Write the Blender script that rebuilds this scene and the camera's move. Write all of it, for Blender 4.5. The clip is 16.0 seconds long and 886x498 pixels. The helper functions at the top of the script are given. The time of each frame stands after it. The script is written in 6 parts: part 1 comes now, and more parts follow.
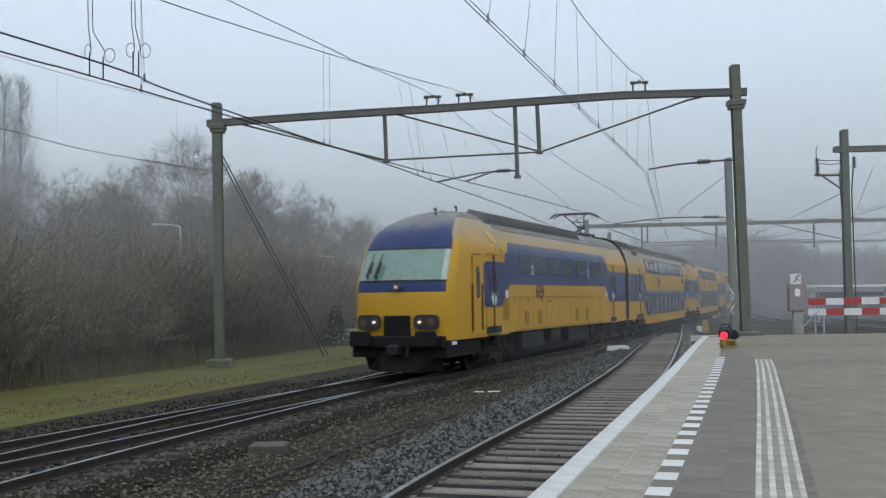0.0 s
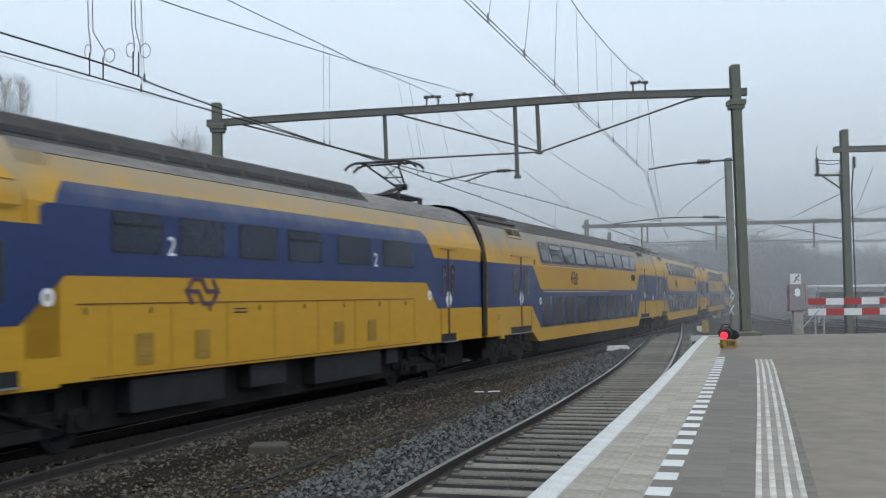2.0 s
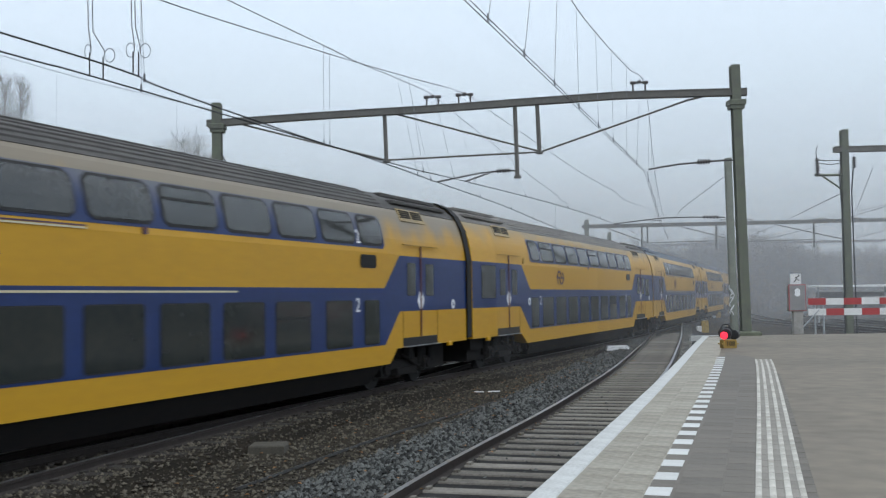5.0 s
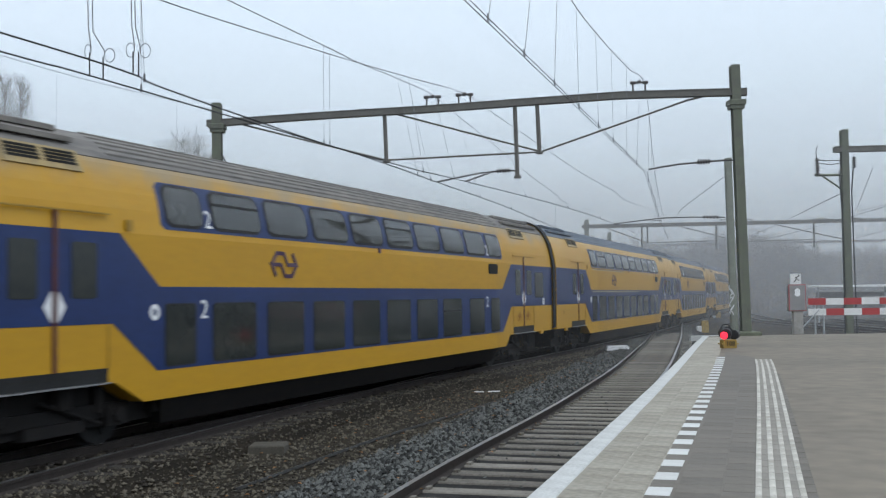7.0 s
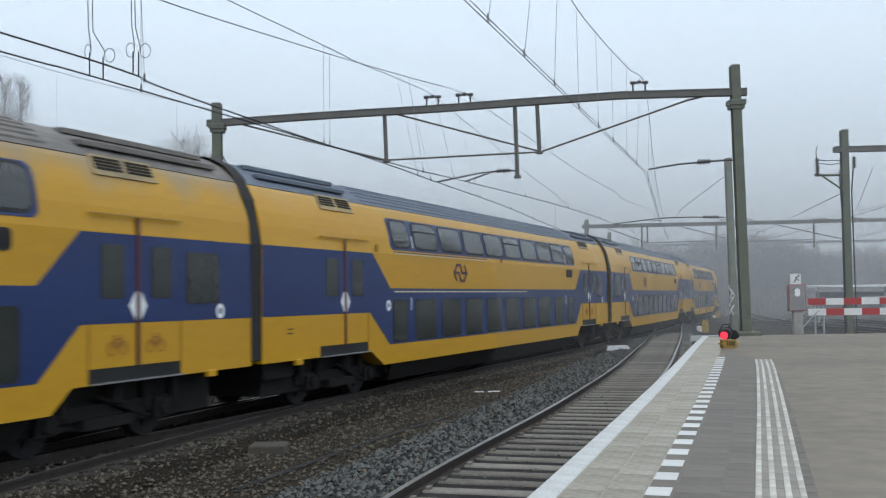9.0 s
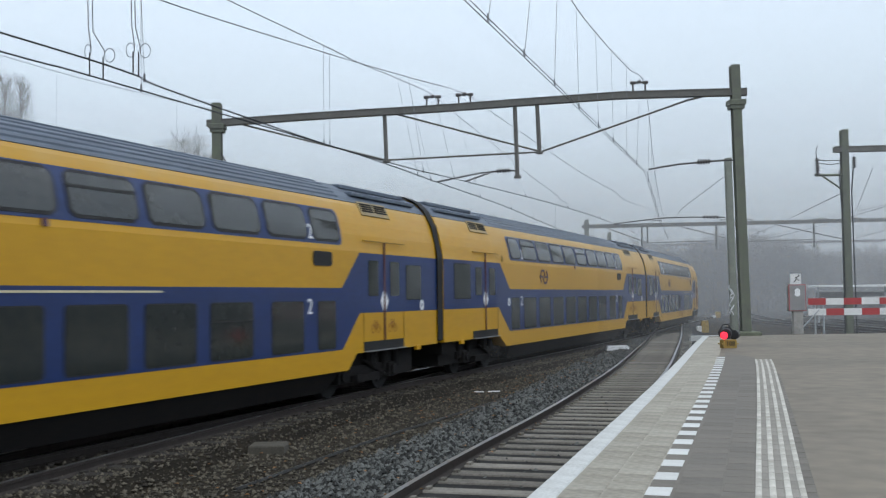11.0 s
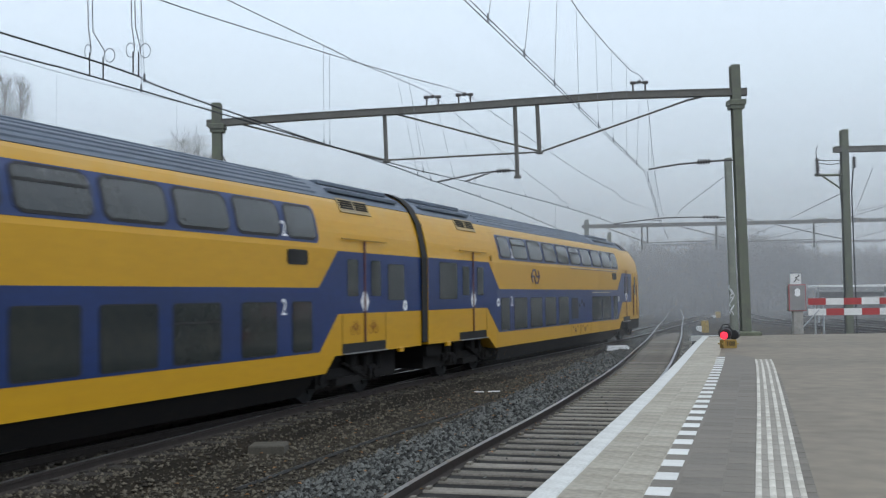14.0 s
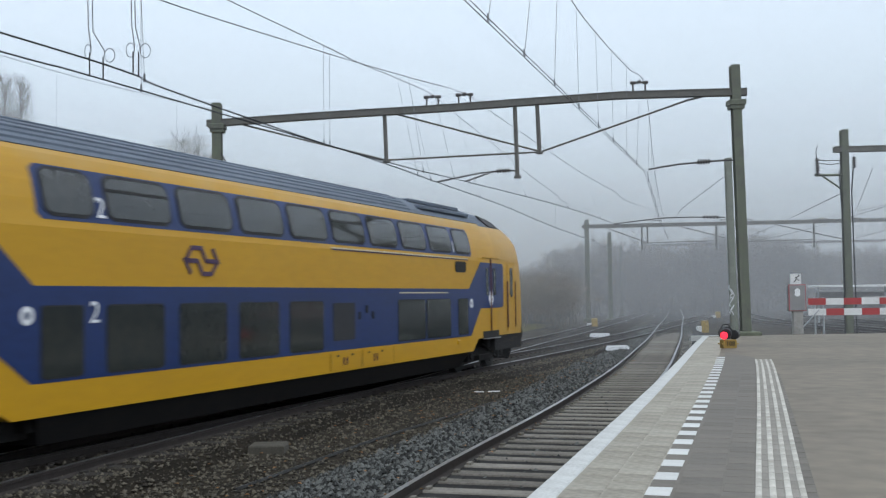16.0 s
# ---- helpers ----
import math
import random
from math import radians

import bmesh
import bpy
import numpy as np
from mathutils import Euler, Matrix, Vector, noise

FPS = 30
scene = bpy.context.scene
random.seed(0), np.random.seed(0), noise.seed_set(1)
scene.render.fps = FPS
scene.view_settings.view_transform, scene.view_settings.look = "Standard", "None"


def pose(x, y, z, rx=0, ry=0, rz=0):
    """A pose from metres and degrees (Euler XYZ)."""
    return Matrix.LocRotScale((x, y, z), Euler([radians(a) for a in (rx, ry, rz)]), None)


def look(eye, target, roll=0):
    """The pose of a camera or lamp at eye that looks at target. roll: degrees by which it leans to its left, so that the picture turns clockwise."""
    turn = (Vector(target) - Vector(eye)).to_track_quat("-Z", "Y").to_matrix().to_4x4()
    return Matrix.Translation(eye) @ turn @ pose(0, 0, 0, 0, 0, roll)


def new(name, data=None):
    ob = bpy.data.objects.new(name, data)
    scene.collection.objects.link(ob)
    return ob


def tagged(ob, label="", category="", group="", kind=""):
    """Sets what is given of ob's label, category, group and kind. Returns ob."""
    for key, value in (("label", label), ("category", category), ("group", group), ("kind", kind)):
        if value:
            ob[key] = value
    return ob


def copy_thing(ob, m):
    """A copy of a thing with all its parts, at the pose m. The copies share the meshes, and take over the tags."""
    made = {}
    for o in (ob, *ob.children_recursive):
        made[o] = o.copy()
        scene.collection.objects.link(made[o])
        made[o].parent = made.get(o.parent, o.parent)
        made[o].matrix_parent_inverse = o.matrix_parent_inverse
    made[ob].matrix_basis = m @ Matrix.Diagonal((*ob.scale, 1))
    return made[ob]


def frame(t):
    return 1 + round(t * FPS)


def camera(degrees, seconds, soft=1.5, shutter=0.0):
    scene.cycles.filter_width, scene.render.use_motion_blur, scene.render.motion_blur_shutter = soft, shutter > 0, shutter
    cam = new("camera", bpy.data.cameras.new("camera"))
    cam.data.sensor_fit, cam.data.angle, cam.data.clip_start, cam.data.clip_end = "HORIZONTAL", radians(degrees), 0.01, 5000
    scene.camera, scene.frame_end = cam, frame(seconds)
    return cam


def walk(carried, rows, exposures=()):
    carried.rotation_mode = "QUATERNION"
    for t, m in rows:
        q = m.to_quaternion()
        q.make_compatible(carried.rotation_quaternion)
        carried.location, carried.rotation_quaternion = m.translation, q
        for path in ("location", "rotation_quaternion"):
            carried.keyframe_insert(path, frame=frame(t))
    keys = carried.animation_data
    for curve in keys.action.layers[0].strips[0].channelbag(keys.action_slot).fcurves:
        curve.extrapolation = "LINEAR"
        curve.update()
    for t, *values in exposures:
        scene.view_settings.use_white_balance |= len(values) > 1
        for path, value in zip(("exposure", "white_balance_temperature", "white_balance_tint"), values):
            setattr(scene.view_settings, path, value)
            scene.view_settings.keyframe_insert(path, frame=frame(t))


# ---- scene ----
# camera on a low tripod on the platform, standing still
cam = camera(45.85, 16.0, soft=1.25, shutter=0.4)
EYE = Vector((0.0, 0.0, 2.057))
AIM = look(EYE, EYE + Vector((0.0, math.cos(0.04597), math.sin(0.04597))), -0.752)
walk(cam, [(0.0, AIM), (16.0, AIM)], exposures=[(0.0, -0.13), (0.8, -0.09), (2.2, 0.0), (4.0, 0.02), (16.0, 0.03)])

# ---- world: overcast, foggy winter sky with a weak wide sun ----
world = bpy.data.worlds.new("sky")
scene.world = world
world.use_nodes = True
wt = world.node_tree
for n in list(wt.nodes):
    wt.nodes.remove(n)
w_out = wt.nodes.new("ShaderNodeOutputWorld")
w_sky = wt.nodes.new("ShaderNodeTexSky")
w_sky.sky_type = "NISHITA"
w_sky.sun_disc = False
w_sky.sun_elevation, w_sky.sun_rotation = radians(38), radians(150)
w_bg = wt.nodes.new("ShaderNodeBackground")
w_bg.inputs[1].default_value = 0.09
wt.links.new(w_sky.outputs[0], w_bg.inputs[0])
# the fog layer that hides the clear sky: paler and bluer overhead, greyer near the ground
w_co = wt.nodes.new("ShaderNodeTexCoord")
w_sep = wt.nodes.new("ShaderNodeSeparateXYZ")
wt.links.new(w_co.outputs["Generated"], w_sep.inputs[0])
w_ramp = wt.nodes.new("ShaderNodeValToRGB")
w_ramp.color_ramp.elements[0].position, w_ramp.color_ramp.elements[0].color = 0.0, (0.36, 0.395, 0.43, 1)
w_ramp.color_ramp.elements[1].position, w_ramp.color_ramp.elements[1].color = 1.0, (1.35, 1.46, 1.62, 1)
e = w_ramp.color_ramp.elements.new(0.12)
e.color = (0.81, 0.95, 1.08, 1)
e = w_ramp.color_ramp.elements.new(0.30)
e.color = (0.92, 1.085, 1.27, 1)
wt.links.new(w_sep.outputs[2], w_ramp.inputs[0])
w_fog = wt.nodes.new("ShaderNodeBackground")
w_fog.inputs[1].default_value = 1.0
wt.links.new(w_ramp.outputs[0], w_fog.inputs[0])
w_mix = wt.nodes.new("ShaderNodeMixShader")
w_mix.inputs[0].default_value = 0.92
wt.links.new(w_bg.outputs[0], w_mix.inputs[1])
wt.links.new(w_fog.outputs[0], w_mix.inputs[2])
wt.links.new(w_mix.outputs[0], w_out.inputs[0])

sun = new("sun", bpy.data.lights.new("sun", "SUN"))
sun.data.energy, sun.data.angle, sun.data.color = 0.5, radians(25), (1.0, 0.96, 0.9)
sun.matrix_world = look((30, -40, 60), (0, 20, 0))


# ---- materials ----
def mat(name, color, rough=0.6, metal=0.0, var=0.15, scale=3.0, bump=0.0, stretch=(1, 1, 1), other=None, spec=0.5, rnd=0.0, fine=8.0, island=0.0):
    """Principled paint, stone or metal with variation at two scales."""
    m = bpy.data.materials.new(name)
    m.use_nodes = True
    nt = m.node_tree
    b = nt.nodes["Principled BSDF"]
    b.inputs["Roughness"].default_value, b.inputs["Metallic"].default_value = rough, metal
    b.inputs["Specular IOR Level"].default_value = spec
    tc = nt.nodes.new("ShaderNodeTexCoord")
    mp = nt.nodes.new("ShaderNodeMapping")
    mp.inputs["Scale"].default_value = stretch
    nt.links.new(tc.outputs["Object"], mp.inputs[0])
    big, small = nt.nodes.new("ShaderNodeTexNoise"), nt.nodes.new("ShaderNodeTexNoise")
    big.inputs["Scale"].default_value, big.inputs["Detail"].default_value = scale, 4
    small.inputs["Scale"].default_value, small.inputs["Detail"].default_value = scale * fine, 3
    for t in (big, small):
        nt.links.new(mp.outputs[0], t.inputs["Vector"])
    add = nt.nodes.new("ShaderNodeMath")
    add.operation = "ADD"
    half = nt.nodes.new("ShaderNodeMath")
    half.operation = "MULTIPLY"
    half.inputs[1].default_value = 0.5
    nt.links.new(big.outputs[0], add.inputs[0])
    nt.links.new(small.outputs[0], add.inputs[1])
    nt.links.new(add.outputs[0], half.inputs[0])
    fac = half.outputs[0]
    if island:
        ge = nt.nodes.new("ShaderNodeNewGeometry")
        mi = nt.nodes.new("ShaderNodeMath")
        mi.operation = "MULTIPLY_ADD"
        mi.inputs[1].default_value = island
        nt.links.new(ge.outputs["Random Per Island"], mi.inputs[0])
        off = nt.nodes.new("ShaderNodeMath")
        off.operation = "SUBTRACT"
        off.inputs[1].default_value = island / 2
        nt.links.new(fac, off.inputs[0])
        nt.links.new(off.outputs[0], mi.inputs[2])
        fac = mi.outputs[0]
    if rnd:
        oi = nt.nodes.new("ShaderNodeObjectInfo")
        ma = nt.nodes.new("ShaderNodeMath")
        ma.operation = "MULTIPLY_ADD"
        ma.inputs[1].default_value = rnd
        nt.links.new(oi.outputs["Random"], ma.inputs[0])
        nt.links.new(fac, ma.inputs[2])
        fac = ma.outputs[0]
    ramp = nt.nodes.new("ShaderNodeValToRGB")
    lo = other if other else tuple(c * (1 - var) for c in color)
    hi = color if other else tuple(min(1, c * (1 + var)) for c in color)
    ramp.color_ramp.elements[0].position, ramp.color_ramp.elements[0].color = 0.36, (*lo, 1)
    ramp.color_ramp.elements[1].position, ramp.color_ramp.elements[1].color = 0.64 + rnd, (*hi, 1)
    nt.links.new(fac, ramp.inputs[0])
    nt.links.new(ramp.outputs[0], b.inputs["Base Color"])
    if bump:
        bp = nt.nodes.new("ShaderNodeBump")
        bp.inputs["Strength"].default_value, bp.inputs["Distance"].default_value = bump, 0.02
        nt.links.new(fac, bp.inputs["Height"])
        nt.links.new(bp.outputs[0], b.inputs["Normal"])
    return m


def dusted_or_skylit(m, top_tone, z0, z1, most, least=0.0):
    """Uneven streaks over a paint, thicker towards the roof: dust, on clean coaches sky light."""
    nt = m.node_tree
    b = nt.nodes["Principled BSDF"]
    paint = b.inputs["Base Color"].links[0].from_socket
    tc, mp, nz = nt.nodes.new("ShaderNodeTexCoord"), nt.nodes.new("ShaderNodeMapping"), nt.nodes.new("ShaderNodeTexNoise")
    mp.inputs["Scale"].default_value = (0.9, 1.0, 0.45)
    nz.inputs["Scale"].default_value, nz.inputs["Detail"].default_value = 1.6, 6
    sp, ma, mr, mx = nt.nodes.new("ShaderNodeSeparateXYZ"), nt.nodes.new("ShaderNodeMath"), nt.nodes.new("ShaderNodeMapRange"), nt.nodes.new("ShaderNodeMix")
    nt.links.new(tc.outputs["Object"], mp.inputs[0])
    nt.links.new(mp.outputs[0], nz.inputs["Vector"])
    nt.links.new(tc.outputs["Object"], sp.inputs[0])
    ma.operation = "MULTIPLY_ADD"
    ma.inputs[1].default_value = 0.9
    nt.links.new(nz.outputs[0], ma.inputs[0])
    nt.links.new(sp.outputs[2], ma.inputs[2])
    mr.interpolation_type = "SMOOTHSTEP"
    for key, value in (("From Min", z0 + 0.45), ("From Max", z1 + 0.45), ("To Min", least), ("To Max", most)):
        mr.inputs[key].default_value = value
    nt.links.new(ma.outputs[0], mr.inputs["Value"])
    mx.data_type = "RGBA"
    nt.links.new(mr.outputs[0], mx.inputs[0])
    nt.links.new(paint, mx.inputs[6])
    mx.inputs[7].default_value = (*top_tone, 1)
    nt.links.new(mx.outputs[2], b.inputs["Base Color"])
    return m


def glow(name, color, power):
    m = bpy.data.materials.new(name)
    m.use_nodes = True
    b = m.node_tree.nodes["Principled BSDF"]
    b.inputs["Base Color"].default_value = (*color, 1)
    b.inputs["Emission Color"].default_value = (*color, 1)
    b.inputs["Emission Strength"].default_value = power
    return m


YELLOW_A, YELLOW_B = (0.52, 0.28, 0.008), (0.47, 0.25, 0.008)
POWER_YELLOW = dusted_or_skylit(mat("power_car_yellow", YELLOW_A, 0.40, 0, 0.08, 0.7, 0.0, (0.4, 1, 1.6), other=YELLOW_B, spec=0.3), (0.29, 0.235, 0.15), 3.35, 4.0, 0.88, 0.05)
# clean coaches: paler top painted in where sky light falls on the leaning side
YELLOW = dusted_or_skylit(mat("train_yellow", YELLOW_A, 0.34, 0, 0.08, 0.7, 0.0, (0.4, 1, 1.6), other=YELLOW_B, spec=0.32), (0.44, 0.30, 0.11), 3.7, 4.35, 0.55, 0.02)
YELLOW_GRIMY = dusted_or_skylit(mat("train_yellow_grimy", YELLOW_A, 0.42, 0, 0.08, 0.7, 0.0, (0.4, 1, 1.6), other=YELLOW_B, spec=0.3), (0.215, 0.19, 0.15), 3.2, 3.9, 0.95, 0.06)
YELLOW_DUSTY = dusted_or_skylit(mat("train_yellow_dusty", YELLOW_A, 0.40, 0, 0.08, 0.7, 0.0, (0.4, 1, 1.6), other=YELLOW_B, spec=0.3), (0.27, 0.225, 0.145), 3.55, 4.2, 0.85, 0.05)
CREAM = mat("cream_stripe", (0.56, 0.50, 0.33), 0.5, 0, 0.1, 4)
YELLOW_DIRTY = mat("train_yellow_sooty", (0.37, 0.265, 0.10), 0.55, 0, 0.1, 0.9, 0.0, (1.6, 1, 0.5), other=(0.20, 0.165, 0.10))
WINDOW_BLUE = mat("machine_room_window", (0.010, 0.017, 0.036), 0.15, 0, 0.3, 0.7, spec=0.4)
POLE_PALE = mat("pole_pale_green", (0.19, 0.205, 0.165), 0.65, 0.1, 0.2, 2.0, 0.05)
DARK_OCHRE = mat("faded_red_film", (0.30, 0.13, 0.02), 0.6, 0, 0.2, 3)
OCHRE = mat("grille_ochre", (0.30, 0.175, 0.02), 0.6, 0, 0.2, 3)
BLUE = mat("train_blue", (0.0145, 0.035, 0.128), 0.30, 0, 0.1, 0.8, 0.0, (0.5, 1, 1.5), other=(0.0115, 0.027, 0.098), spec=0.35)
BLUE_GRIMY = dusted_or_skylit(mat("train_blue_grimy", (0.0145, 0.035, 0.128), 0.38, 0, 0.1, 0.8, 0.0, (0.5, 1, 1.5), other=(0.0115, 0.027, 0.098), spec=0.3), (0.15, 0.15, 0.15), 3.35, 4.0, 0.8, 0.03)
BLUE_NOSE = dusted_or_skylit(mat("train_blue_nose", (0.0145, 0.035, 0.128), 0.38, 0, 0.1, 0.8, other=(0.0115, 0.027, 0.098), spec=0.3), (0.14, 0.135, 0.125), 3.75, 4.25, 0.92, 0.03)
ROOF = mat("roof_blue_grey", (0.115, 0.145, 0.19), 0.6, 0, 0.15, 1.1, 0.1, (0.3, 2, 2), other=(0.075, 0.095, 0.125))
ROOF_SOOT = mat("roof_soot", (0.085, 0.080, 0.074), 0.75, 0, 0.2, 0.8, 0.1, (0.4, 1.5, 1.5), other=(0.05, 0.048, 0.046))
ROOF_DUSTY = mat("roof_dusty", (0.20, 0.185, 0.165), 0.7, 0, 0.2, 0.8, 0.1, (0.4, 1.5, 1.5), other=(0.11, 0.105, 0.10))
UNDER = mat("underframe_black", (0.010, 0.010, 0.011), 0.75, 0.0, 0.4, 2.5, 0.2, other=(0.016, 0.014, 0.013), spec=0.18)
UNDER_GREY = mat("underframe_grey", (0.016, 0.0165, 0.017), 0.6, 0.1, 0.3, 2.5, 0.1, spec=0.3)
RUBBER = mat("rubber", (0.012, 0.0115, 0.011), 0.65, 0, 0.3, 5)
STEEL = mat("bare_steel", (0.42, 0.42, 0.43), 0.35, 0.9, 0.2, 6)
WHITE = mat("white_film", (0.78, 0.79, 0.80), 0.5, 0, 0.05, 4)
MARK = mat("maroon_mark", (0.06, 0.028, 0.07), 0.45, 0, 0.1, 4)
DARKRED = mat("door_edge", (0.085, 0.022, 0.018), 0.5, 0, 0.1, 4)
WINDOW = mat("tinted_window", (0.016, 0.019, 0.020), 0.07, 0, 0.3, 0.7, spec=0.65, other=(0.035, 0.036, 0.032))
WINDOW_LOW = mat("tinted_window_dark", (0.016, 0.021, 0.022), 0.10, 0, 0.3, 0.7, spec=0.45, other=(0.030, 0.034, 0.030))
WINDSHIELD = mat("windscreen", (0.17, 0.255, 0.215), 0.10, 0, 0.12, 0.8, spec=0.6)
LAMP_GLASS = mat("lamp_glass", (0.12, 0.075, 0.055), 0.12, 0, 0.2, 9)
LAMP_ON = glow("headlight_lit", (1.0, 0.93, 0.75), 1.3)
RED_ON = glow("red_lens_lit", (1.0, 0.02, 0.045), 1.6)
RAIL_TOP = mat("rail_polished", (0.24, 0.24, 0.245), 0.32, 0.85, 0.2, 6)
RAIL_SIDE = mat("rail_rusty", (0.030, 0.023, 0.020), 0.75, 0.2, 0.3, 6, 0.1)
SLEEPER = mat("sleeper_concrete", (0.25, 0.233, 0.20), 0.85, 0, 0.25, 5, 0.2, rnd=0.3, other=(0.085, 0.077, 0.065), spec=0.2)
SLEEPER_OLD = mat("sleeper_timber", (0.022, 0.018, 0.015), 0.9, 0, 0.3, 6, 0.3, (0.6, 6, 2))
POLE = mat("pole_green_grey", (0.115, 0.135, 0.085), 0.6, 0.1, 0.2, 2.5, 0.05, other=(0.085, 0.085, 0.072))
POLE_BROWN = mat("beam_weathered", (0.125, 0.120, 0.105), 0.6, 0.1, 0.2, 2.0, 0.05, other=(0.085, 0.08, 0.072))
WIRE = mat("wire_copper_dull", (0.035, 0.037, 0.040), 0.6, 0.3, 0.2, 8)
WIRE_GREY = mat("cable_grey", (0.16, 0.17, 0.185), 0.6, 0.1, 0.2, 8)
INSUL = mat("insulator_brown", (0.055, 0.05, 0.05), 0.4, 0, 0.2, 8)
TILE_MID = mat("tile_mid_grey", (0.27, 0.25, 0.215), 0.85, 0, 0.2, 4, 0.1, rnd=0.3, other=(0.17, 0.158, 0.135))
LID = mat("dirty_lid", (0.085, 0.078, 0.062), 0.9, 0, 0.3, 5, 0.2, other=(0.05, 0.046, 0.036))
MOSSY = mat("mossy_concrete", (0.105, 0.115, 0.075), 0.9, 0, 0.25, 4, 0.2)
CONCRETE = mat("concrete", (0.30, 0.29, 0.27), 0.9, 0, 0.2, 3, 0.15)
PAINT_WHITE = mat("worn_white_paint", (0.55, 0.56, 0.54), 0.7, 0, 0.25, 5, 0.05, other=(0.38, 0.385, 0.37))
DASH_WHITE = mat("dash_white", (0.60, 0.61, 0.59), 0.75, 0, 0.15, 6, 0.05, rnd=0.2, other=(0.46, 0.46, 0.44))
PAVE_LIGHT = mat("paver_light", (0.36, 0.335, 0.275), 0.85, 0, 0.3, 2.2, 0.1, rnd=0.16, other=(0.165, 0.15, 0.118))
PAVE_DARK = mat("paver_grey", (0.158, 0.142, 0.116), 0.8, 0, 0.3, 1.6, 0.1, rnd=0.3, other=(0.092, 0.082, 0.067))
PAVE_BROWN = mat("paver_brown_grey", (0.20, 0.172, 0.128), 0.8, 0, 0.3, 0.45, 0.1, rnd=0.1, other=(0.115, 0.098, 0.074))
TACTILE = mat("tactile_cream", (0.56, 0.54, 0.48), 0.8, 0, 0.3, 5, 0.15, rnd=0.25, other=(0.26, 0.24, 0.20))
STONE = mat("ballast_grey", (0.112, 0.117, 0.110), 0.85, 0, 0.4, 9, 0.0, other=(0.013, 0.014, 0.013), island=0.6)
GRIT = mat("grit_brown", (0.112, 0.098, 0.072), 0.9, 0, 0.4, 9, 0.0, other=(0.026, 0.022, 0.016), island=0.5)
GRIT_DARK = mat("grit_black", (0.036, 0.031, 0.024), 0.9, 0, 0.4, 9, 0.0, other=(0.008, 0.007, 0.006), island=0.5, spec=0.25)
GROUND = mat("ground_soil", (0.046, 0.038, 0.026), 0.95, 0, 0.3, 0.5, 0.5, other=(0.014, 0.012, 0.009), fine=16, spec=0.15)
BALLAST_BED = mat("ballast_bed", (0.036, 0.036, 0.034), 0.95, 0, 0.3, 3.0, 0.8, other=(0.014, 0.014, 0.014), fine=9, spec=0.15)
DIRT = mat("cess_brown", (0.026, 0.021, 0.015), 0.95, 0, 0.3, 1.5, 0.6, other=(0.008, 0.007, 0.0055), fine=14, spec=0.15)
GRASS = mat("grass", (0.112, 0.116, 0.030), 0.9, 0, 0.3, 0.7, 0.2, other=(0.092, 0.072, 0.034), fine=14, spec=0.15)
LEAF = mat("dead_leaf", (0.22, 0.11, 0.04), 0.8, 0, 0.3, 9)
BARK = mat("bark_grey_brown", (0.13, 0.118, 0.10), 0.9, 0, 0.3, 5, 0.2)
# twig tones lifted so that the colour carries part of the fog haze
TWIG = mat("twig_brown_hazed", (0.215, 0.19, 0.15), 0.9, 0, 0.25, 0.6, other=(0.14, 0.127, 0.103))
TWIG_RED = mat("twig_reddish_hazed", (0.215, 0.165, 0.122), 0.9, 0, 0.25, 0.6, other=(0.145, 0.115, 0.088))
REED = mat("dry_stalks", (0.15, 0.125, 0.075), 0.9, 0, 0.3, 0.9, other=(0.08, 0.07, 0.045))
EVERGREEN = mat("evergreen", (0.035, 0.052, 0.025), 0.85, 0, 0.3, 2)
SIGN_RED = mat("board_red", (0.36, 0.028, 0.03), 0.5, 0, 0.15, 4)
SIGN_WHITE = mat("board_white", (0.66, 0.66, 0.65), 0.5, 0, 0.1, 4)
BOX_GREY = mat("cabinet_grey", (0.24, 0.235, 0.235), 0.6, 0, 0.15, 4)
SIGNAL_YELLOW = mat("signal_yellow", (0.30, 0.20, 0.045), 0.6, 0, 0.2, 6)
BLACK = mat("matt_black", (0.02, 0.02, 0.022), 0.6, 0, 0.2, 5)
GALV = mat("galvanised", (0.36, 0.38, 0.39), 0.5, 0.3, 0.15, 4)


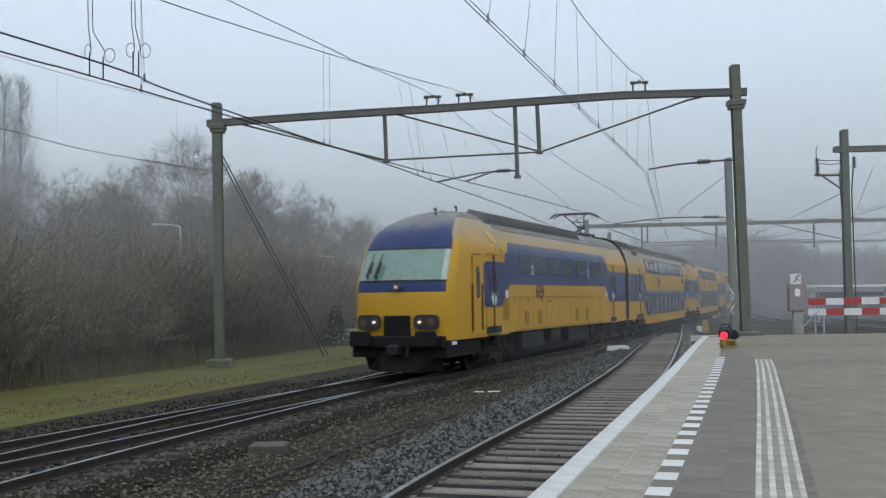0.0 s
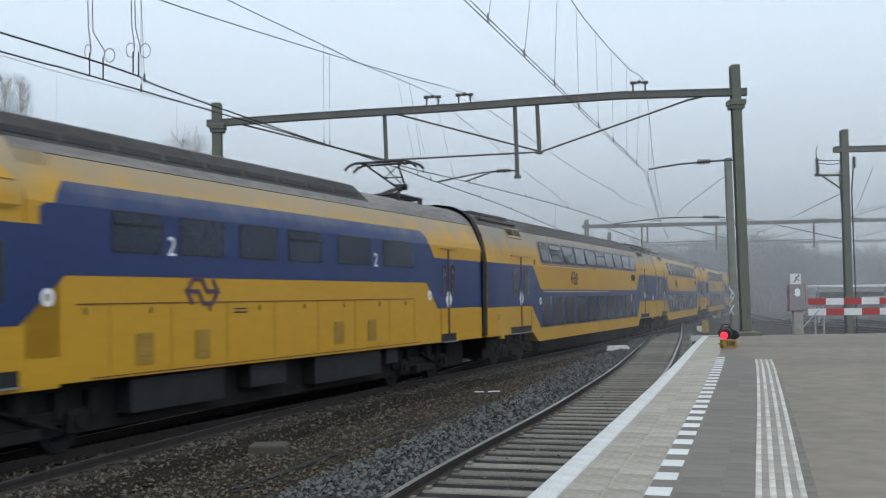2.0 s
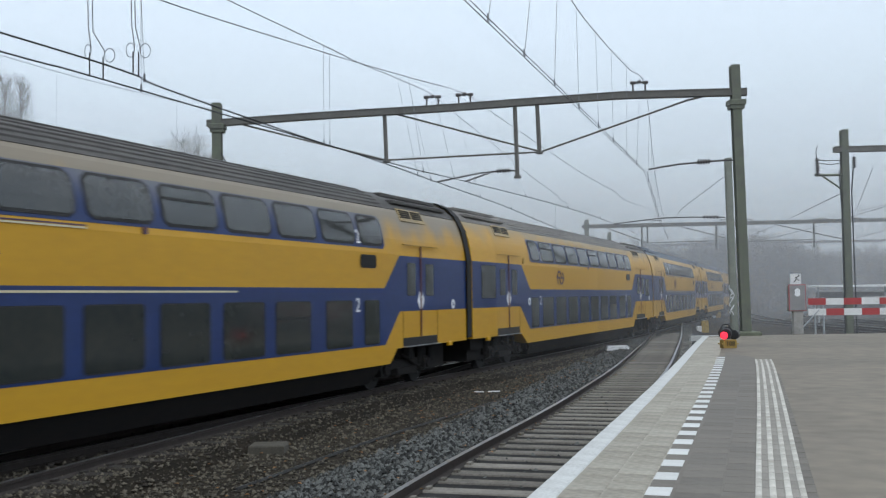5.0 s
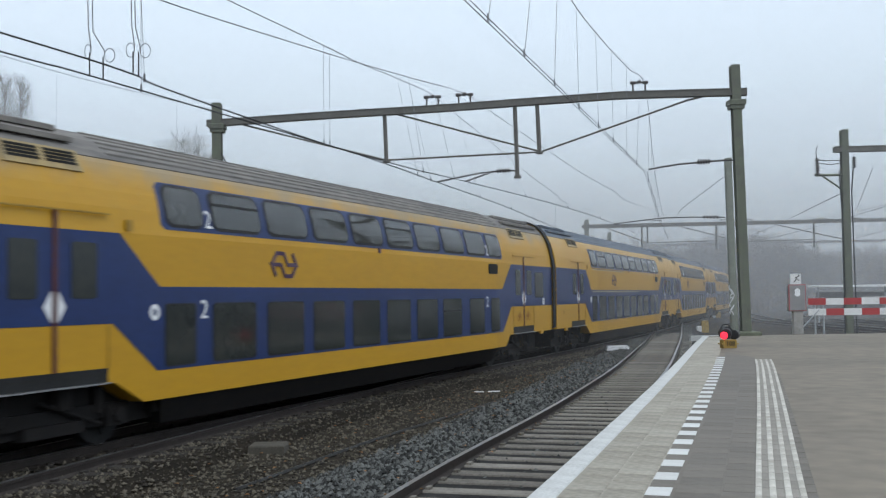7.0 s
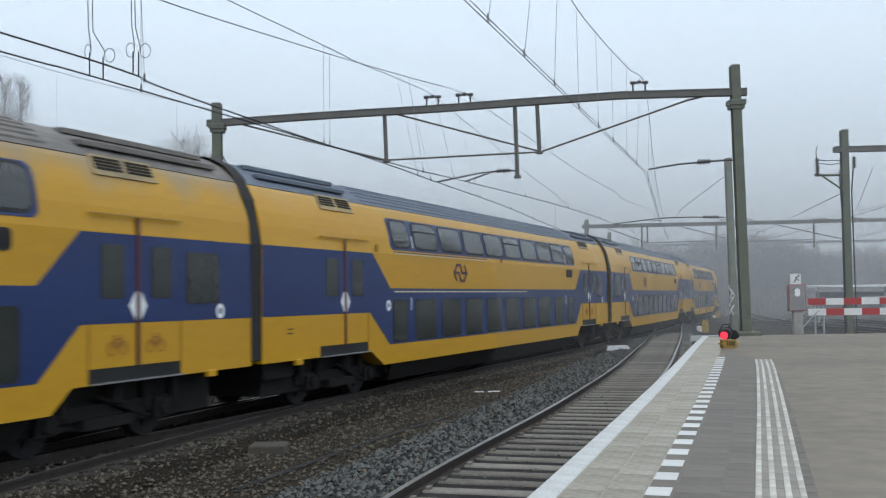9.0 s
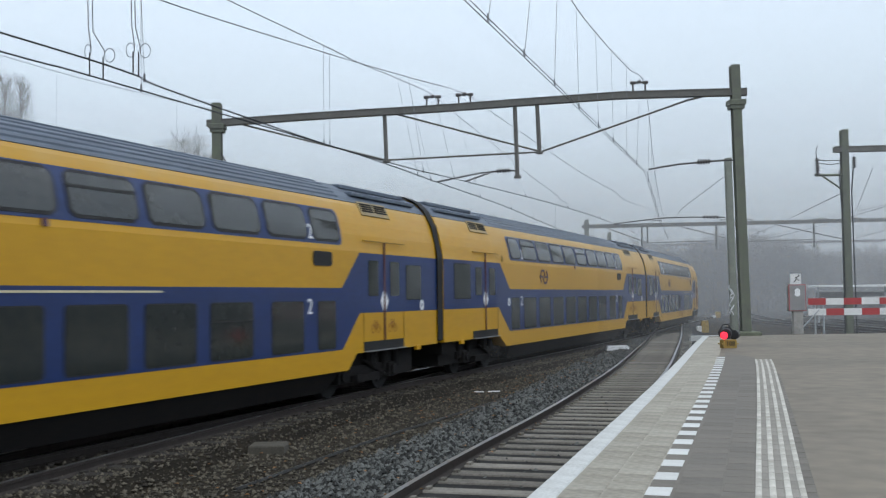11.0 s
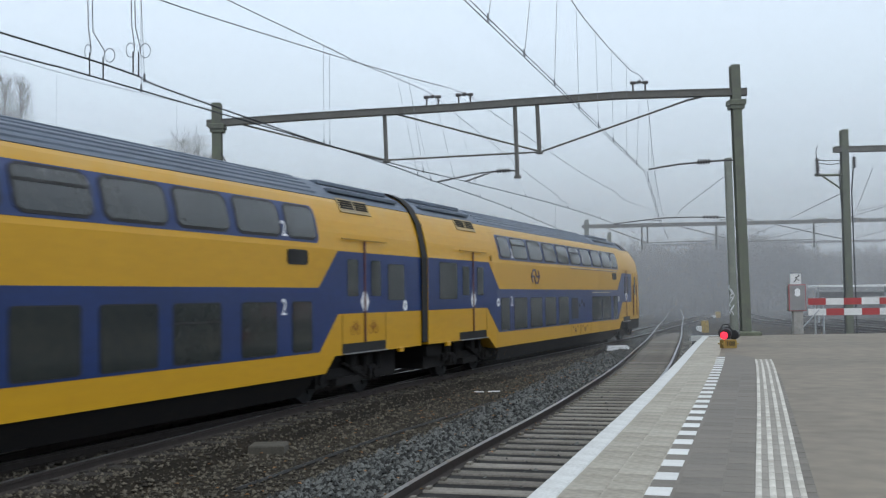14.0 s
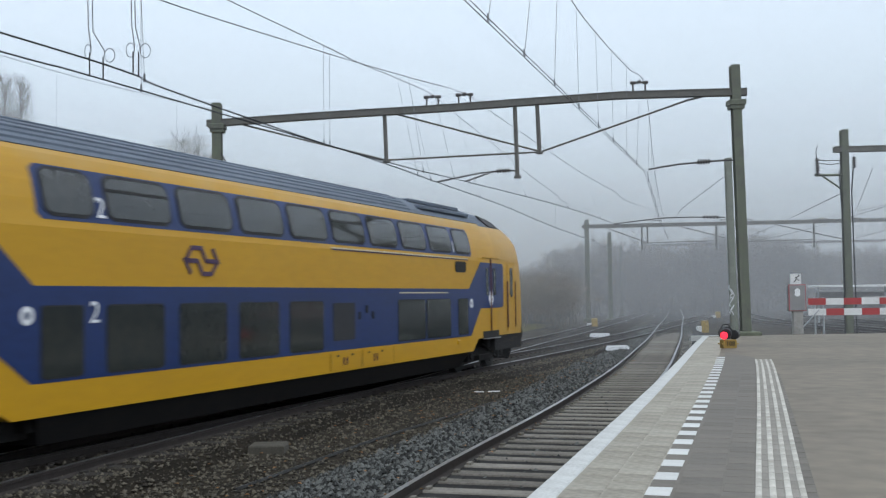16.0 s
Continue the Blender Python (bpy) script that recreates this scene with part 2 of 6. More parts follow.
def fog_material(name, density, color):
    """A thin veil of fog: most light passes, the rest is scattered forward and back."""
    m = bpy.data.materials.new(name)
    m.use_nodes = True
    nt = m.node_tree
    nt.nodes.remove(nt.nodes["Principled BSDF"])
    out = nt.nodes["Material Output"]
    tr, di, tl = (nt.nodes.new("ShaderNodeBsdf" + k) for k in ("Transparent", "Diffuse", "Translucent"))
    for n in (di, tl):
        n.inputs[0].default_value = (*color, 1)
    m1, m2 = nt.nodes.new("ShaderNodeMixShader"), nt.nodes.new("ShaderNodeMixShader")
    nt.links.new(di.outputs[0], m1.inputs[1])
    nt.links.new(tl.outputs[0], m1.inputs[2])
    m1.inputs[0].default_value = 0.5
    # the fog thins out with height
    tc, sp, mr = nt.nodes.new("ShaderNodeTexCoord"), nt.nodes.new("ShaderNodeSeparateXYZ"), nt.nodes.new("ShaderNodeMapRange")
    nt.links.new(tc.outputs["Object"], sp.inputs[0])
    nt.links.new(sp.outputs[2], mr.inputs["Value"])
    mr.interpolation_type = "SMOOTHSTEP"
    for key, value in (("From Min", 5.0), ("From Max", 30.0), ("To Min", density), ("To Max", density * 0.15)):
        mr.inputs[key].default_value = value
    nt.links.new(mr.outputs[0], m2.inputs[0])
    nt.links.new(tr.outputs[0], m2.inputs[1])
    nt.links.new(m1.outputs[0], m2.inputs[2])
    nt.links.new(m2.outputs[0], out.inputs[0])
    return m


# ---- tools ----
class Shape:
    """Collects vertices and faces of one mesh."""

    def __init__(self):
        self.v, self.f, self.m = [], [], []

    def face(self, pts, mi=0):
        k = len(self.v)
        self.v += [tuple(q) for q in pts]
        self.f.append(tuple(range(k, k + len(pts))))
        self.m.append(mi)

    def solid(self, verts, faces, mi=0):
        k = len(self.v)
        self.v += [tuple(q) for q in verts]
        self.f += [tuple(k + i for i in f) for f in faces]
        self.m += [mi] * len(faces)

    def box(self, x0, x1, y0, y1, z0, z1, mi=0, c=0.0):
        """Box; c chamfers its upper edges."""
        v = [(x0, y0, z0), (x1, y0, z0), (x1, y1, z0), (x0, y1, z0)]
        if c:
            v += [(x0, y0, z1 - c), (x1, y0, z1 - c), (x1, y1, z1 - c), (x0, y1, z1 - c)]
            v += [(x0 + c, y0 + c, z1), (x1 - c, y0 + c, z1), (x1 - c, y1 - c, z1), (x0 + c, y1 - c, z1)]
            f = [(3, 2, 1, 0), (8, 9, 10, 11)]
            for b in (0, 4):
                f += [(b + i, b + (i + 1) % 4, b + 4 + (i + 1) % 4, b + 4 + i) for i in range(4)]
        else:
            v += [(x0, y0, z1), (x1, y0, z1), (x1, y1, z1), (x0, y1, z1)]
            f = [(3, 2, 1, 0), (4, 5, 6, 7), (0, 1, 5, 4), (1, 2, 6, 5), (2, 3, 7, 6), (3, 0, 4, 7)]
        self.solid(v, f, mi)

    def tube(self, a, b, r0, r1=None, n=6, mi=0, caps=True):
        a, b = Vector(a), Vector(b)
        r1 = r0 if r1 is None else r1
        d = (b - a).normalized() if (b - a).length > 1e-9 else Vector((0, 0, 1))
        s = d.cross(Vector((0, 0, 1)) if abs(d.z) < 0.9 else Vector((1, 0, 0))).normalized()
        t = d.cross(s)
        ring = [(math.cos(2 * math.pi * i / n), math.sin(2 * math.pi * i / n)) for i in range(n)]
        v = [a + (s * c + t * q) * r0 for c, q in ring] + [b + (s * c + t * q) * r1 for c, q in ring]
        f = [(i, (i + 1) % n, n + (i + 1) % n, n + i) for i in range(n)]
        if caps and n > 3:
            f += [tuple(range(n - 1, -1, -1)), tuple(range(n, 2 * n))]
        self.solid(v, f, mi)

    def path(self, pts, r, n=5, mi=0):
        pts = [Vector(q) for q in pts]
        k, base = len(pts), len(self.v)
        for i, q in enumerate(pts):
            d = (pts[min(i + 1, k - 1)] - pts[max(i - 1, 0)])
            d = d.normalized() if d.length > 1e-9 else Vector((0, 0, 1))
            s = d.cross(Vector((0.123, 0.05, 0.99)) if abs(d.z) < 0.97 else Vector((1, 0, 0.05))).normalized()
            t = d.cross(s)
            self.v += [tuple(q + (s * math.cos(6.28319 * j / n) + t * math.sin(6.28319 * j / n)) * r) for j in range(n)]
        for i in range(k - 1):
            for j in range(n):
                self.f.append((base + i * n + j, base + i * n + (j + 1) % n, base + (i + 1) * n + (j + 1) % n, base + (i + 1) * n + j))
                self.m.append(mi)

    def prism(self, poly, place, depth, mi=0):
        """Plane polygon (a, b), put into space by place(a, b, d), from d=0 to depth."""
        n = len(poly)
        v = [place(a, b, 0.0) for a, b in poly] + [place(a, b, depth) for a, b in poly]
        f = [tuple(range(n - 1, -1, -1)), tuple(range(n, 2 * n))]
        f += [(i, (i + 1) % n, n + (i + 1) % n, n + i) for i in range(n)]
        self.solid(v, f, mi)

    def sweep(self, line, profile, mi=0, closed=True, mis=None):
        """Profile of (side, up) along plan points (x, y, z)."""
        n, k = len(profile), len(line)
        v = []
        for i in range(k):
            a, b = Vector(line[max(i - 1, 0)]), Vector(line[min(i + 1, k - 1)])
            d = (b - a)
            d.z = 0
            d.normalize()
            s = Vector((d.y, -d.x, 0))
            c = Vector(line[i])
            v += [c + s * p[0] + Vector((0, 0, p[1])) for p in profile]
        m = n if closed else n - 1
        base = len(self.v)
        self.v += [tuple(q) for q in v]
        for i in range(k - 1):
            for j in range(m):
                self.f.append((base + i * n + j, base + i * n + (j + 1) % n, base + (i + 1) * n + (j + 1) % n, base + (i + 1) * n + j))
                self.m.append(mis[j] if mis else mi)

    def mesh(self, name, mats, smooth=False):
        me = bpy.data.meshes.new(name)
        me.from_pydata(self.v, [], self.f)
        for m in (mats if isinstance(mats, (list, tuple)) else [mats]):
            me.materials.append(m)
        if any(self.m):
            me.polygons.foreach_set("material_index", self.m)
        if smooth:
            me.polygons.foreach_set("use_smooth", [True] * len(me.polygons))
        bm = bmesh.new()
        bm.from_mesh(me)
        bmesh.ops.recalc_face_normals(bm, faces=bm.faces)
        bm.to_mesh(me)
        bm.free()
        me.update()
        return me


def part(name, shape, material, parent=None, label="", smooth=False):
    ob = new(name, shape.mesh(name, material, smooth))
    if parent is not None:
        ob.parent = parent
    if label:
        tagged(ob, label)
    return ob


def thing(name, label, category, group="", kind="", at=None):
    ob = new(name)
    ob.empty_display_size = 0.3
    if at is not None:
        ob.matrix_basis = at
    return tagged(ob, label, category, group, kind)


def share(name, mesh, parent, m):
    ob = new(name, mesh)
    ob.parent = parent
    ob.matrix_basis = m
    return ob


def rounded(a0, a1, b0, b1, r, n=4):
    out = []
    for ca, cb, s in ((a1 - r, b1 - r, 0), (a0 + r, b1 - r, 1), (a0 + r, b0 + r, 2), (a1 - r, b0 + r, 3)):
        for i in range(n + 1):
            t = math.pi / 2 * (s + i / n)
            out.append((ca + r * math.cos(t), cb + r * math.sin(t)))
    return out


def letters(name, text, size, material, parent, m, thick=0.004):
    cu = bpy.data.curves.new(name, "FONT")
    cu.body, cu.size, cu.extrude, cu.align_x, cu.align_y = text, size, thick, "CENTER", "CENTER"
    tmp = bpy.data.objects.new(name, cu)
    me = bpy.data.meshes.new_from_object(tmp)
    bpy.data.objects.remove(tmp)
    me.materials.append(material)
    ob = new(name, me)
    ob.parent = parent
    ob.matrix_basis = m
    return ob


# ---- lines of the tracks ----
def side_x(y):
    v = (min(max(y, 4.0), 62.0) - 30) / 20
    x = 1.52627 + 8.07862 * v + 0.00251 * v ** 2 - 0.15112 * v ** 3 - 0.02744 * v ** 4
    return x + (y - 62.0) * 0.345 if y > 62 else x + (y - 4.0) * 0.379 if y < 4 else x


def dense(points, step=1.0):
    """Smooth line through plan points by their second coordinate."""
    ys = np.array([q[1] for q in points], float)
    xs = np.array([q[0] for q in points], float)
    yy = np.arange(ys[0], ys[-1] + step / 2, step)
    xx = np.interp(yy, ys, xs)
    k = max(3, int(7 / step) | 1)
    pad = np.concatenate([xx[0] - (xx[1] - xx[0]) * np.arange(k, 0, -1), xx, xx[-1] + (xx[-1] - xx[-2]) * np.arange(1, k + 1)])
    for _ in range(2):
        pad = np.convolve(pad, np.ones(k) / k, "same")
    return [(float(a), float(b)) for a, b in zip(pad[k:-k], yy)]


def shift(line, d):
    """Parallel line, d metres to the right."""
    out = []
    for i, (x, y) in enumerate(line):
        a, b = line[max(i - 1, 0)], line[min(i + 1, len(line) - 1)]
        dx, dy = b[0] - a[0], b[1] - a[1]
        h = math.hypot(dx, dy)
        out.append((x + d * dy / h, y - d * dx / h))
    return out


SIDE = [(side_x(-60 + 0.5 * i), -60 + 0.5 * i) for i in range(900)]
MAIN = shift(SIDE, -1.40)
MAIN_A = np.array(MAIN)
MAIN_S = np.concatenate([[0], np.cumsum(np.hypot(np.diff(MAIN_A[:, 0]), np.diff(MAIN_A[:, 1])))])
S_ZERO = float(np.interp(5.0 + 0.50, MAIN_A[:, 1], MAIN_S))


def on_track(s):
    s += S_ZERO
    return Vector((float(np.interp(s, MAIN_S, MAIN_A[:, 0])), float(np.interp(s, MAIN_S, MAIN_A[:, 1])), 0.0))


NEAR = dense([(-6.5, -30), (-3.9, -10), (-1.55, 3), (-0.02, 10.9), (1.20, 14.5), (2.4, 18.2), (3.4, 21.8), (4.45, 25.6), (5.75, 30.4), (7.45, 37.4), (9.75, 46.8), (11.6, 54.7), (14.7, 68.3), (21.0, 95.4), (33.0, 150)])
BRANCH = dense([(-14, -20), (-7.6, 5), (-5.63, 13.3), (-4.45, 17.5), (-3.6, 20.3), (-1.7, 26), (0.9, 36), (3.4, 45.5), (6.7, 57), (13.3, 82), (24.9, 128), (36, 170)])
RIGHT = dense([(24.6, 40), (24.2, 52), (24.0, 62), (25.0, 80), (31, 110), (44, 150)])
RIGHT_B = dense([(29, 40), (28.6, 55), (29.6, 72), (33, 95), (46, 140)])


# ---- ground ----
g = Shape()
xs = [-2500, -600, -160, -80, -45, -30, -22, -16, -11, -7, -3, 0, 3, 8, 15, 30, 60, 160, 600, 2500]
ys = [-2500, -600, -160, -60, -20, 0, 10, 20, 30, 45, 60, 90, 140, 250, 600, 2500]
gv = [(x, y, -0.30) for y in ys for x in xs]
gf = [(j * len(xs) + i, j * len(xs) + i + 1, (j + 1) * len(xs) + i + 1, (j + 1) * len(xs) + i) for j in range(len(ys) - 1) for i in range(len(xs) - 1)]
g.solid(gv, gf)
ground = part("ground", g, GROUND)
tagged(ground, "dark brown bare soil reaching into the fog", "ground", kind="structure")


def bed(name, line, half, top, material, label):
    s = Shape()
    s.sweep([(x, y, 0) for x, y in line], [(-half - 0.35, -0.29), (-half, top), (half, top), (half + 0.35, -0.29)], closed=False)
    return tagged(part(name, s, material), label, "track bed", kind="structure")


bed("ballast_bed_1", [q for q in NEAR if q[1] > -20], 1.62, -0.155, BALLAST_BED, "grey crushed stone bed under the platform track")
bed("ballast_bed_2", [q for q in MAIN if -30 < q[1] < 230][::3], 1.5, -0.14, DIRT, "brown dirty ballast bed under the main track")
bed("ballast_bed_3", [q for q in BRANCH if q[1] > -10], 1.4, -0.145, DIRT, "dark dirty ballast bed under the diverging track")
bed("ballast_bed_4", RIGHT, 1.5, -0.20, DIRT, "dark dirty ballast bed beyond the platform end")
bed("ballast_bed_5", RIGHT_B, 1.5, -0.205, DIRT, "dark dirty ballast bed beyond the platform end")

# grass verge between the main track and the thicket
gr = Shape()
verge = [(-12.5, 5), (-9.6, 15), (-8.45, 20), (-7.0, 25), (-5.4, 30), (-3.8, 35), (-2.4, 40), (0.2, 50), (3.2, 62), (9, 85)]
vl = dense(verge)
gr.sweep([(x - 2.6, y, 0) for x, y in vl], [(-8.0, -0.10), (-2.4, -0.16), (0.5, -0.18), (2.2, -0.22), (2.7, -0.31)], closed=False)
tagged(part("grass_verge", gr, GRASS), "mossy green grass strip beside the railway", "grass", kind="structure")
tufts = Shape()
rng = random.Random(5)
for i in range(15000):
    y = 13 + 55 * rng.random() ** 1.6
    cx = float(np.interp(y, [q[1] for q in vl], [q[0] for q in vl]))
    x = cx - 4.9 + 5.1 * rng.random()
    h, a = 0.008 + 0.03 * rng.random() ** 2, rng.random() * 6.28
    w = 0.012 + 0.0004 * y
    dx, dy = math.cos(a) * w, math.sin(a) * w
    lx, ly = (rng.random() - 0.5) * h, (rng.random() - 0.5) * h
    z = -0.19
    tufts.face([(x - dx, y - dy, z), (x + dx, y + dy, z), (x + lx, y + ly, z + h)])
tagged(part("grass_blades", tufts, GRASS), "short mossy green and straw coloured grass", "grass", kind="stuff")


# ---- rails and sleepers ----
RAIL = [(-0.07, -0.155), (0.07, -0.155), (0.07, -0.14), (0.012, -0.11), (0.012, -0.04), (0.036, -0.032), (0.036, 0.0), (-0.036, 0.0), (-0.036, -0.032), (-0.012, -0.04), (-0.012, -0.11), (-0.07, -0.14)]
RAIL_M = [0, 0, 0, 0, 0, 0, 1, 0, 0, 0, 0, 0]


def rail(parent, line, d):
    s = Shape()
    s.sweep([(x, y, 0.0) for x, y in shift(line, d)], RAIL, mis=RAIL_M)
    return part("rail", s, [RAIL_SIDE, RAIL_TOP], parent, "rusty steel rail with a polished head")


def sleeper_mesh(name, material, length, width):
    s = Shape()
    l, w = length / 2, width / 2
    s.box(-l, l, -w, w, -0.30, -0.135, c=0.015)
    for sx in (-0.75, 0.75):
        for o in (-0.1, 0.1):
            s.box(sx + o - 0.03, sx + o + 0.03, -0.06, 0.06, -0.14, -0.105)
    return s.mesh(name, material)


def track(name, line, label, sleepers, y0, y1, cover=0.6):
    t = thing(name, label, "railway track", kind="structure")
    for d in (-0.755, 0.755):
        rail(t, line, d)
    a = np.array(line)
    s = np.concatenate([[0], np.cumsum(np.hypot(np.diff(a[:, 0]), np.diff(a[:, 1])))])
    k = float(np.interp(y0, a[:, 1], s))
    end = float(np.interp(y1, a[:, 1], s))
    while k < end:
        x, y = float(np.interp(k, s, a[:, 0])), float(np.interp(k, s, a[:, 1]))
        x2, y2 = float(np.interp(k + 0.5, s, a[:, 0])), float(np.interp(k + 0.5, s, a[:, 1]))
        share("sleeper", sleepers, t, Matrix.LocRotScale((x, y, 0), Euler((0, 0, math.atan2(y2 - y, x2 - x) - math.pi / 2 + random.uniform(-0.012, 0.012))), None))
        k += cover
    return t


concrete_sleeper = sleeper_mesh("sleeper", SLEEPER, 2.5, 0.28)
timber_sleeper = sleeper_mesh("sleeper", SLEEPER_OLD, 2.6, 0.25)
track("track_1", [q for q in NEAR if q[1] > -20], "curved platform track with concrete sleepers in grey ballast", concrete_sleeper, 5.5, 60)
track("track_2", [q for q in MAIN if -30 < q[1] < 230][::2], "main track with dark timber sleepers that the train runs on", timber_sleeper, 9, 62)
track("track_3", [q for q in BRANCH if q[1] > -10], "diverging track crossing the main track at a turnout", timber_sleeper, 12, 60)
track("track_4", RIGHT, "curving track beyond the platform end in the fog", timber_sleeper, 42, 90)
track("track_5", RIGHT_B, "curving track beyond the platform end in the fog", timber_sleeper, 42, 90)

# crushed stones between and beside the rails
stones = Shape()
rng = random.Random(11)
near_a = np.array(NEAR)


def stone(sh, x, y, z, r, rng):
    a = rng.random() * 3
    c, s = math.cos(a), math.sin(a)
    k = [0.6 + 0.7 * rng.random() for _ in range(6)]
    q = [(k[0], 0, 0), (0, k[1], 0), (-k[2], 0, 0), (0, -k[3], 0), (0, 0, 0.8 * k[4]), (0, 0, -0.6 * k[5])]
    sh.solid([(x + r * (u * c - v * s), y + r * (u * s + v * c), z + r * w) for u, v, w in q],
             [(0, 1, 4), (1, 2, 4), (2, 3, 4), (3, 0, 4), (1, 0, 5), (2, 1, 5), (3, 2, 5), (0, 3, 5)])


for i in range(46000):
    y = 7.5 + 68 * rng.random() ** 2.0
    cx = float(np.interp(y, near_a[:, 1], near_a[:, 0]))
    d = rng.uniform(-2.75, 1.35)
    zz = -0.165 if d > -1.7 else -0.165 - 0.13 * (-1.7 - d)
    zz -= 0.035 if abs(d) < 0.72 and rng.random() > 0.03 else 0
    zz = -0.128 if -1.62 < d < -0.82 else zz
    stone(stones, cx + d, y, zz + rng.uniform(-0.02, 0.015), 0.022 + 0.022 * rng.random() + 0.0005 * y, rng)
tagged(part("ballast_stones", stones, STONE), "loose grey crushed ballast stones", "gravel", kind="stuff")
grit, dark_grit = Shape(), Shape()
main_side = np.array(SIDE)
for i in range(26000):
    y = 9 + 40 * rng.random() ** 1.7
    x0 = float(np.interp(y, main_side[:, 1], main_side[:, 0])) - 0.7
    x1 = float(np.interp(y, near_a[:, 1], near_a[:, 0])) - 2.4
    x = x0 + (x1 - x0) * rng.random()
    bx = float(np.interp(y, [q[1] for q in BRANCH], [q[0] for q in BRANCH])) + 1.49
    mx = float(np.interp(y, MAIN_A[:, 1], MAIN_A[:, 0])) + 1.6
    z = -0.285 if x > max(bx, mx) + 0.37 else -0.285 + 0.145 * min(1.0, (max(bx, mx) + 0.37 - x) / 0.37)
    stone(grit, x, y, z, 0.010 + 0.034 * rng.random() ** 2.5, rng)
for i in range(9000):
    y = 11 + 40 * rng.random() ** 1.5
    x0 = float(np.interp(y, MAIN_A[:, 1], MAIN_A[:, 0]))
    x = x0 + rng.uniform(-3.0, 1.7)
    stone(dark_grit, x, y, -0.15, 0.018 + 0.025 * rng.random(), rng)
tagged(part("dark_ballast", dark_grit, GRIT_DARK), "black ballast of the main track", "gravel", kind="stuff")
tagged(part("track_grit", grit, GRIT), "brown gravel and grit beside the tracks", "gravel", kind="stuff")
leaves = Shape()
for i in range(420):
    y = 9 + 26 * rng.random()
    x0 = float(np.interp(y, main_side[:, 1], main_side[:, 0])) - 0.3
    x1 = float(np.interp(y, near_a[:, 1], near_a[:, 0])) - 0.5
    x = x0 + (x1 - x0) * rng.random() ** 1.3
    a, r = rng.random() * 6.28, 0.03 + 0.025 * rng.random()
    c, s = math.cos(a) * r, math.sin(a) * r
    z = -0.265 if x < x1 - 2.2 else -0.12
    leaves.face([(x + c, y + s, z), (x - s * 0.5, y + c * 0.5, z + 0.015), (x - c, y - s, z), (x + s * 0.5, y - c * 0.5, z + 0.012)])
tagged(part("fallen_leaves", leaves, LEAF), "scattered fallen brown leaves", "leaves", kind="stuff")


# ---- platform ----
EDGE = dense([(-2.9, -6), (-1.55, 0), (0.10, 5.4), (0.51, 6.8), (0.78, 7.63), (1.22, 9.15), (1.92, 11.49), (2.86, 14.7), (4.5, 20.27), (5.75, 24.8), (7.14, 29.57), (8.08, 32.72)], 0.5)
PZ = 0.76
END_Y = 32.9


def strip(name, d0, d1, z0, z1, material, label, y0=-6.0, y1=None, kind="structure"):
    s = Shape()
    ln = [q for q in EDGE if q[1] >= y0 and (y1 is None or q[1] <= y1)]
    s.sweep([(x, y, 0) for x, y in ln], [(d0, z0), (d0, z1), (d1, z1), (d1, z0)])
    a, b = shift(ln, d0), shift(ln, d1)
    s.face([(*a[0], z0), (*a[0], z1), (*b[0], z1), (*b[0], z0)])
    s.face([(*a[-1], z0), (*b[-1], z0), (*b[-1], z1), (*a[-1], z1)])
    return tagged(part(name, s, material), label, "platform", kind=kind)


strip("platform_wall", 0.06, 0.30, -0.3, 0.60, CONCRETE, "dark concrete wall under the platform edge")
base = Shape()
en = shift(EDGE, 0.12)
outline = [(x, y) for x, y in en] + [(60, 35.5), (60, -6)]
base.prism(outline, lambda a, b, d: (a, b, d), 0.755)
platform = part("platform", base, PAVE_BROWN)
TACT = dense([(-0.1, -1.0), (1.15, 3.5), (2.18, 6.91), (3.12, 10.0), (4.13, 13.35), (5.2, 17.0), (6.32, 20.8), (6.9, 22.6)], 0.3)
tagged(platform, "worn grey brown paved station platform", "platform", kind="structure")
strip("platform_paving_light", 0.16, 0.74, 0.70, 0.7575, PAVE_LIGHT, "pale paving beside the platform edge", y1=31.5)
s = Shape()
left, right = shift([q for q in EDGE if q[1] < 24], 0.86), shift([q for q in TACT if q[1] < 21.5], -0.15)
outline = left + list(reversed(right))
s.prism(outline, lambda a, b, d: (a, b, 0.70 + d), 0.0585)
tagged(part("platform_paving_dark", s, PAVE_DARK), "dark grey paving between the dashes and the tactile strip", "platform", kind="structure")
# ---- train ----
HW = 1.40
UPPER = [(1.40, 3.03), (1.388, 3.10), (1.352, 3.38), (1.325, 3.50), (1.295, 3.62), (1.262, 3.72), (1.225, 3.82), (1.185, 3.92), (1.14, 4.02)]


def section(knee):
    """Half of the cross-section above the floor: (y, z)."""
    if knee == "coach":
        return UPPER + [(1.095, 4.09)], [(1.095, 4.09), (1.0, 4.20), (0.80, 4.37), (0.5, 4.52), (0.2, 4.59), (0.0, 4.60)]
    return [(1.40, 3.35), (1.36, 3.50), (1.30, 3.66), (1.22, 3.84), (1.13, 4.02)], [(1.13, 4.02), (0.98, 4.20), (0.78, 4.36), (0.5, 4.48), (0.2, 4.54), (0.0, 4.55)]


def side_place(x0):
    """Plane of the visible and of the far side: u runs back from the front gap."""
    return lambda sgn: (lambda a, b, d: (x0 - a, sgn * (HW + d), b))


def taper_y(z):
    return float(np.interp(z, [q[1] for q in UPPER], [q[0] for q in UPPER]))


def taper_place(x0, sgn):
    return lambda a, b, d: (x0 - a, sgn * (taper_y(b) + d * 0.96), b + d * 0.26)


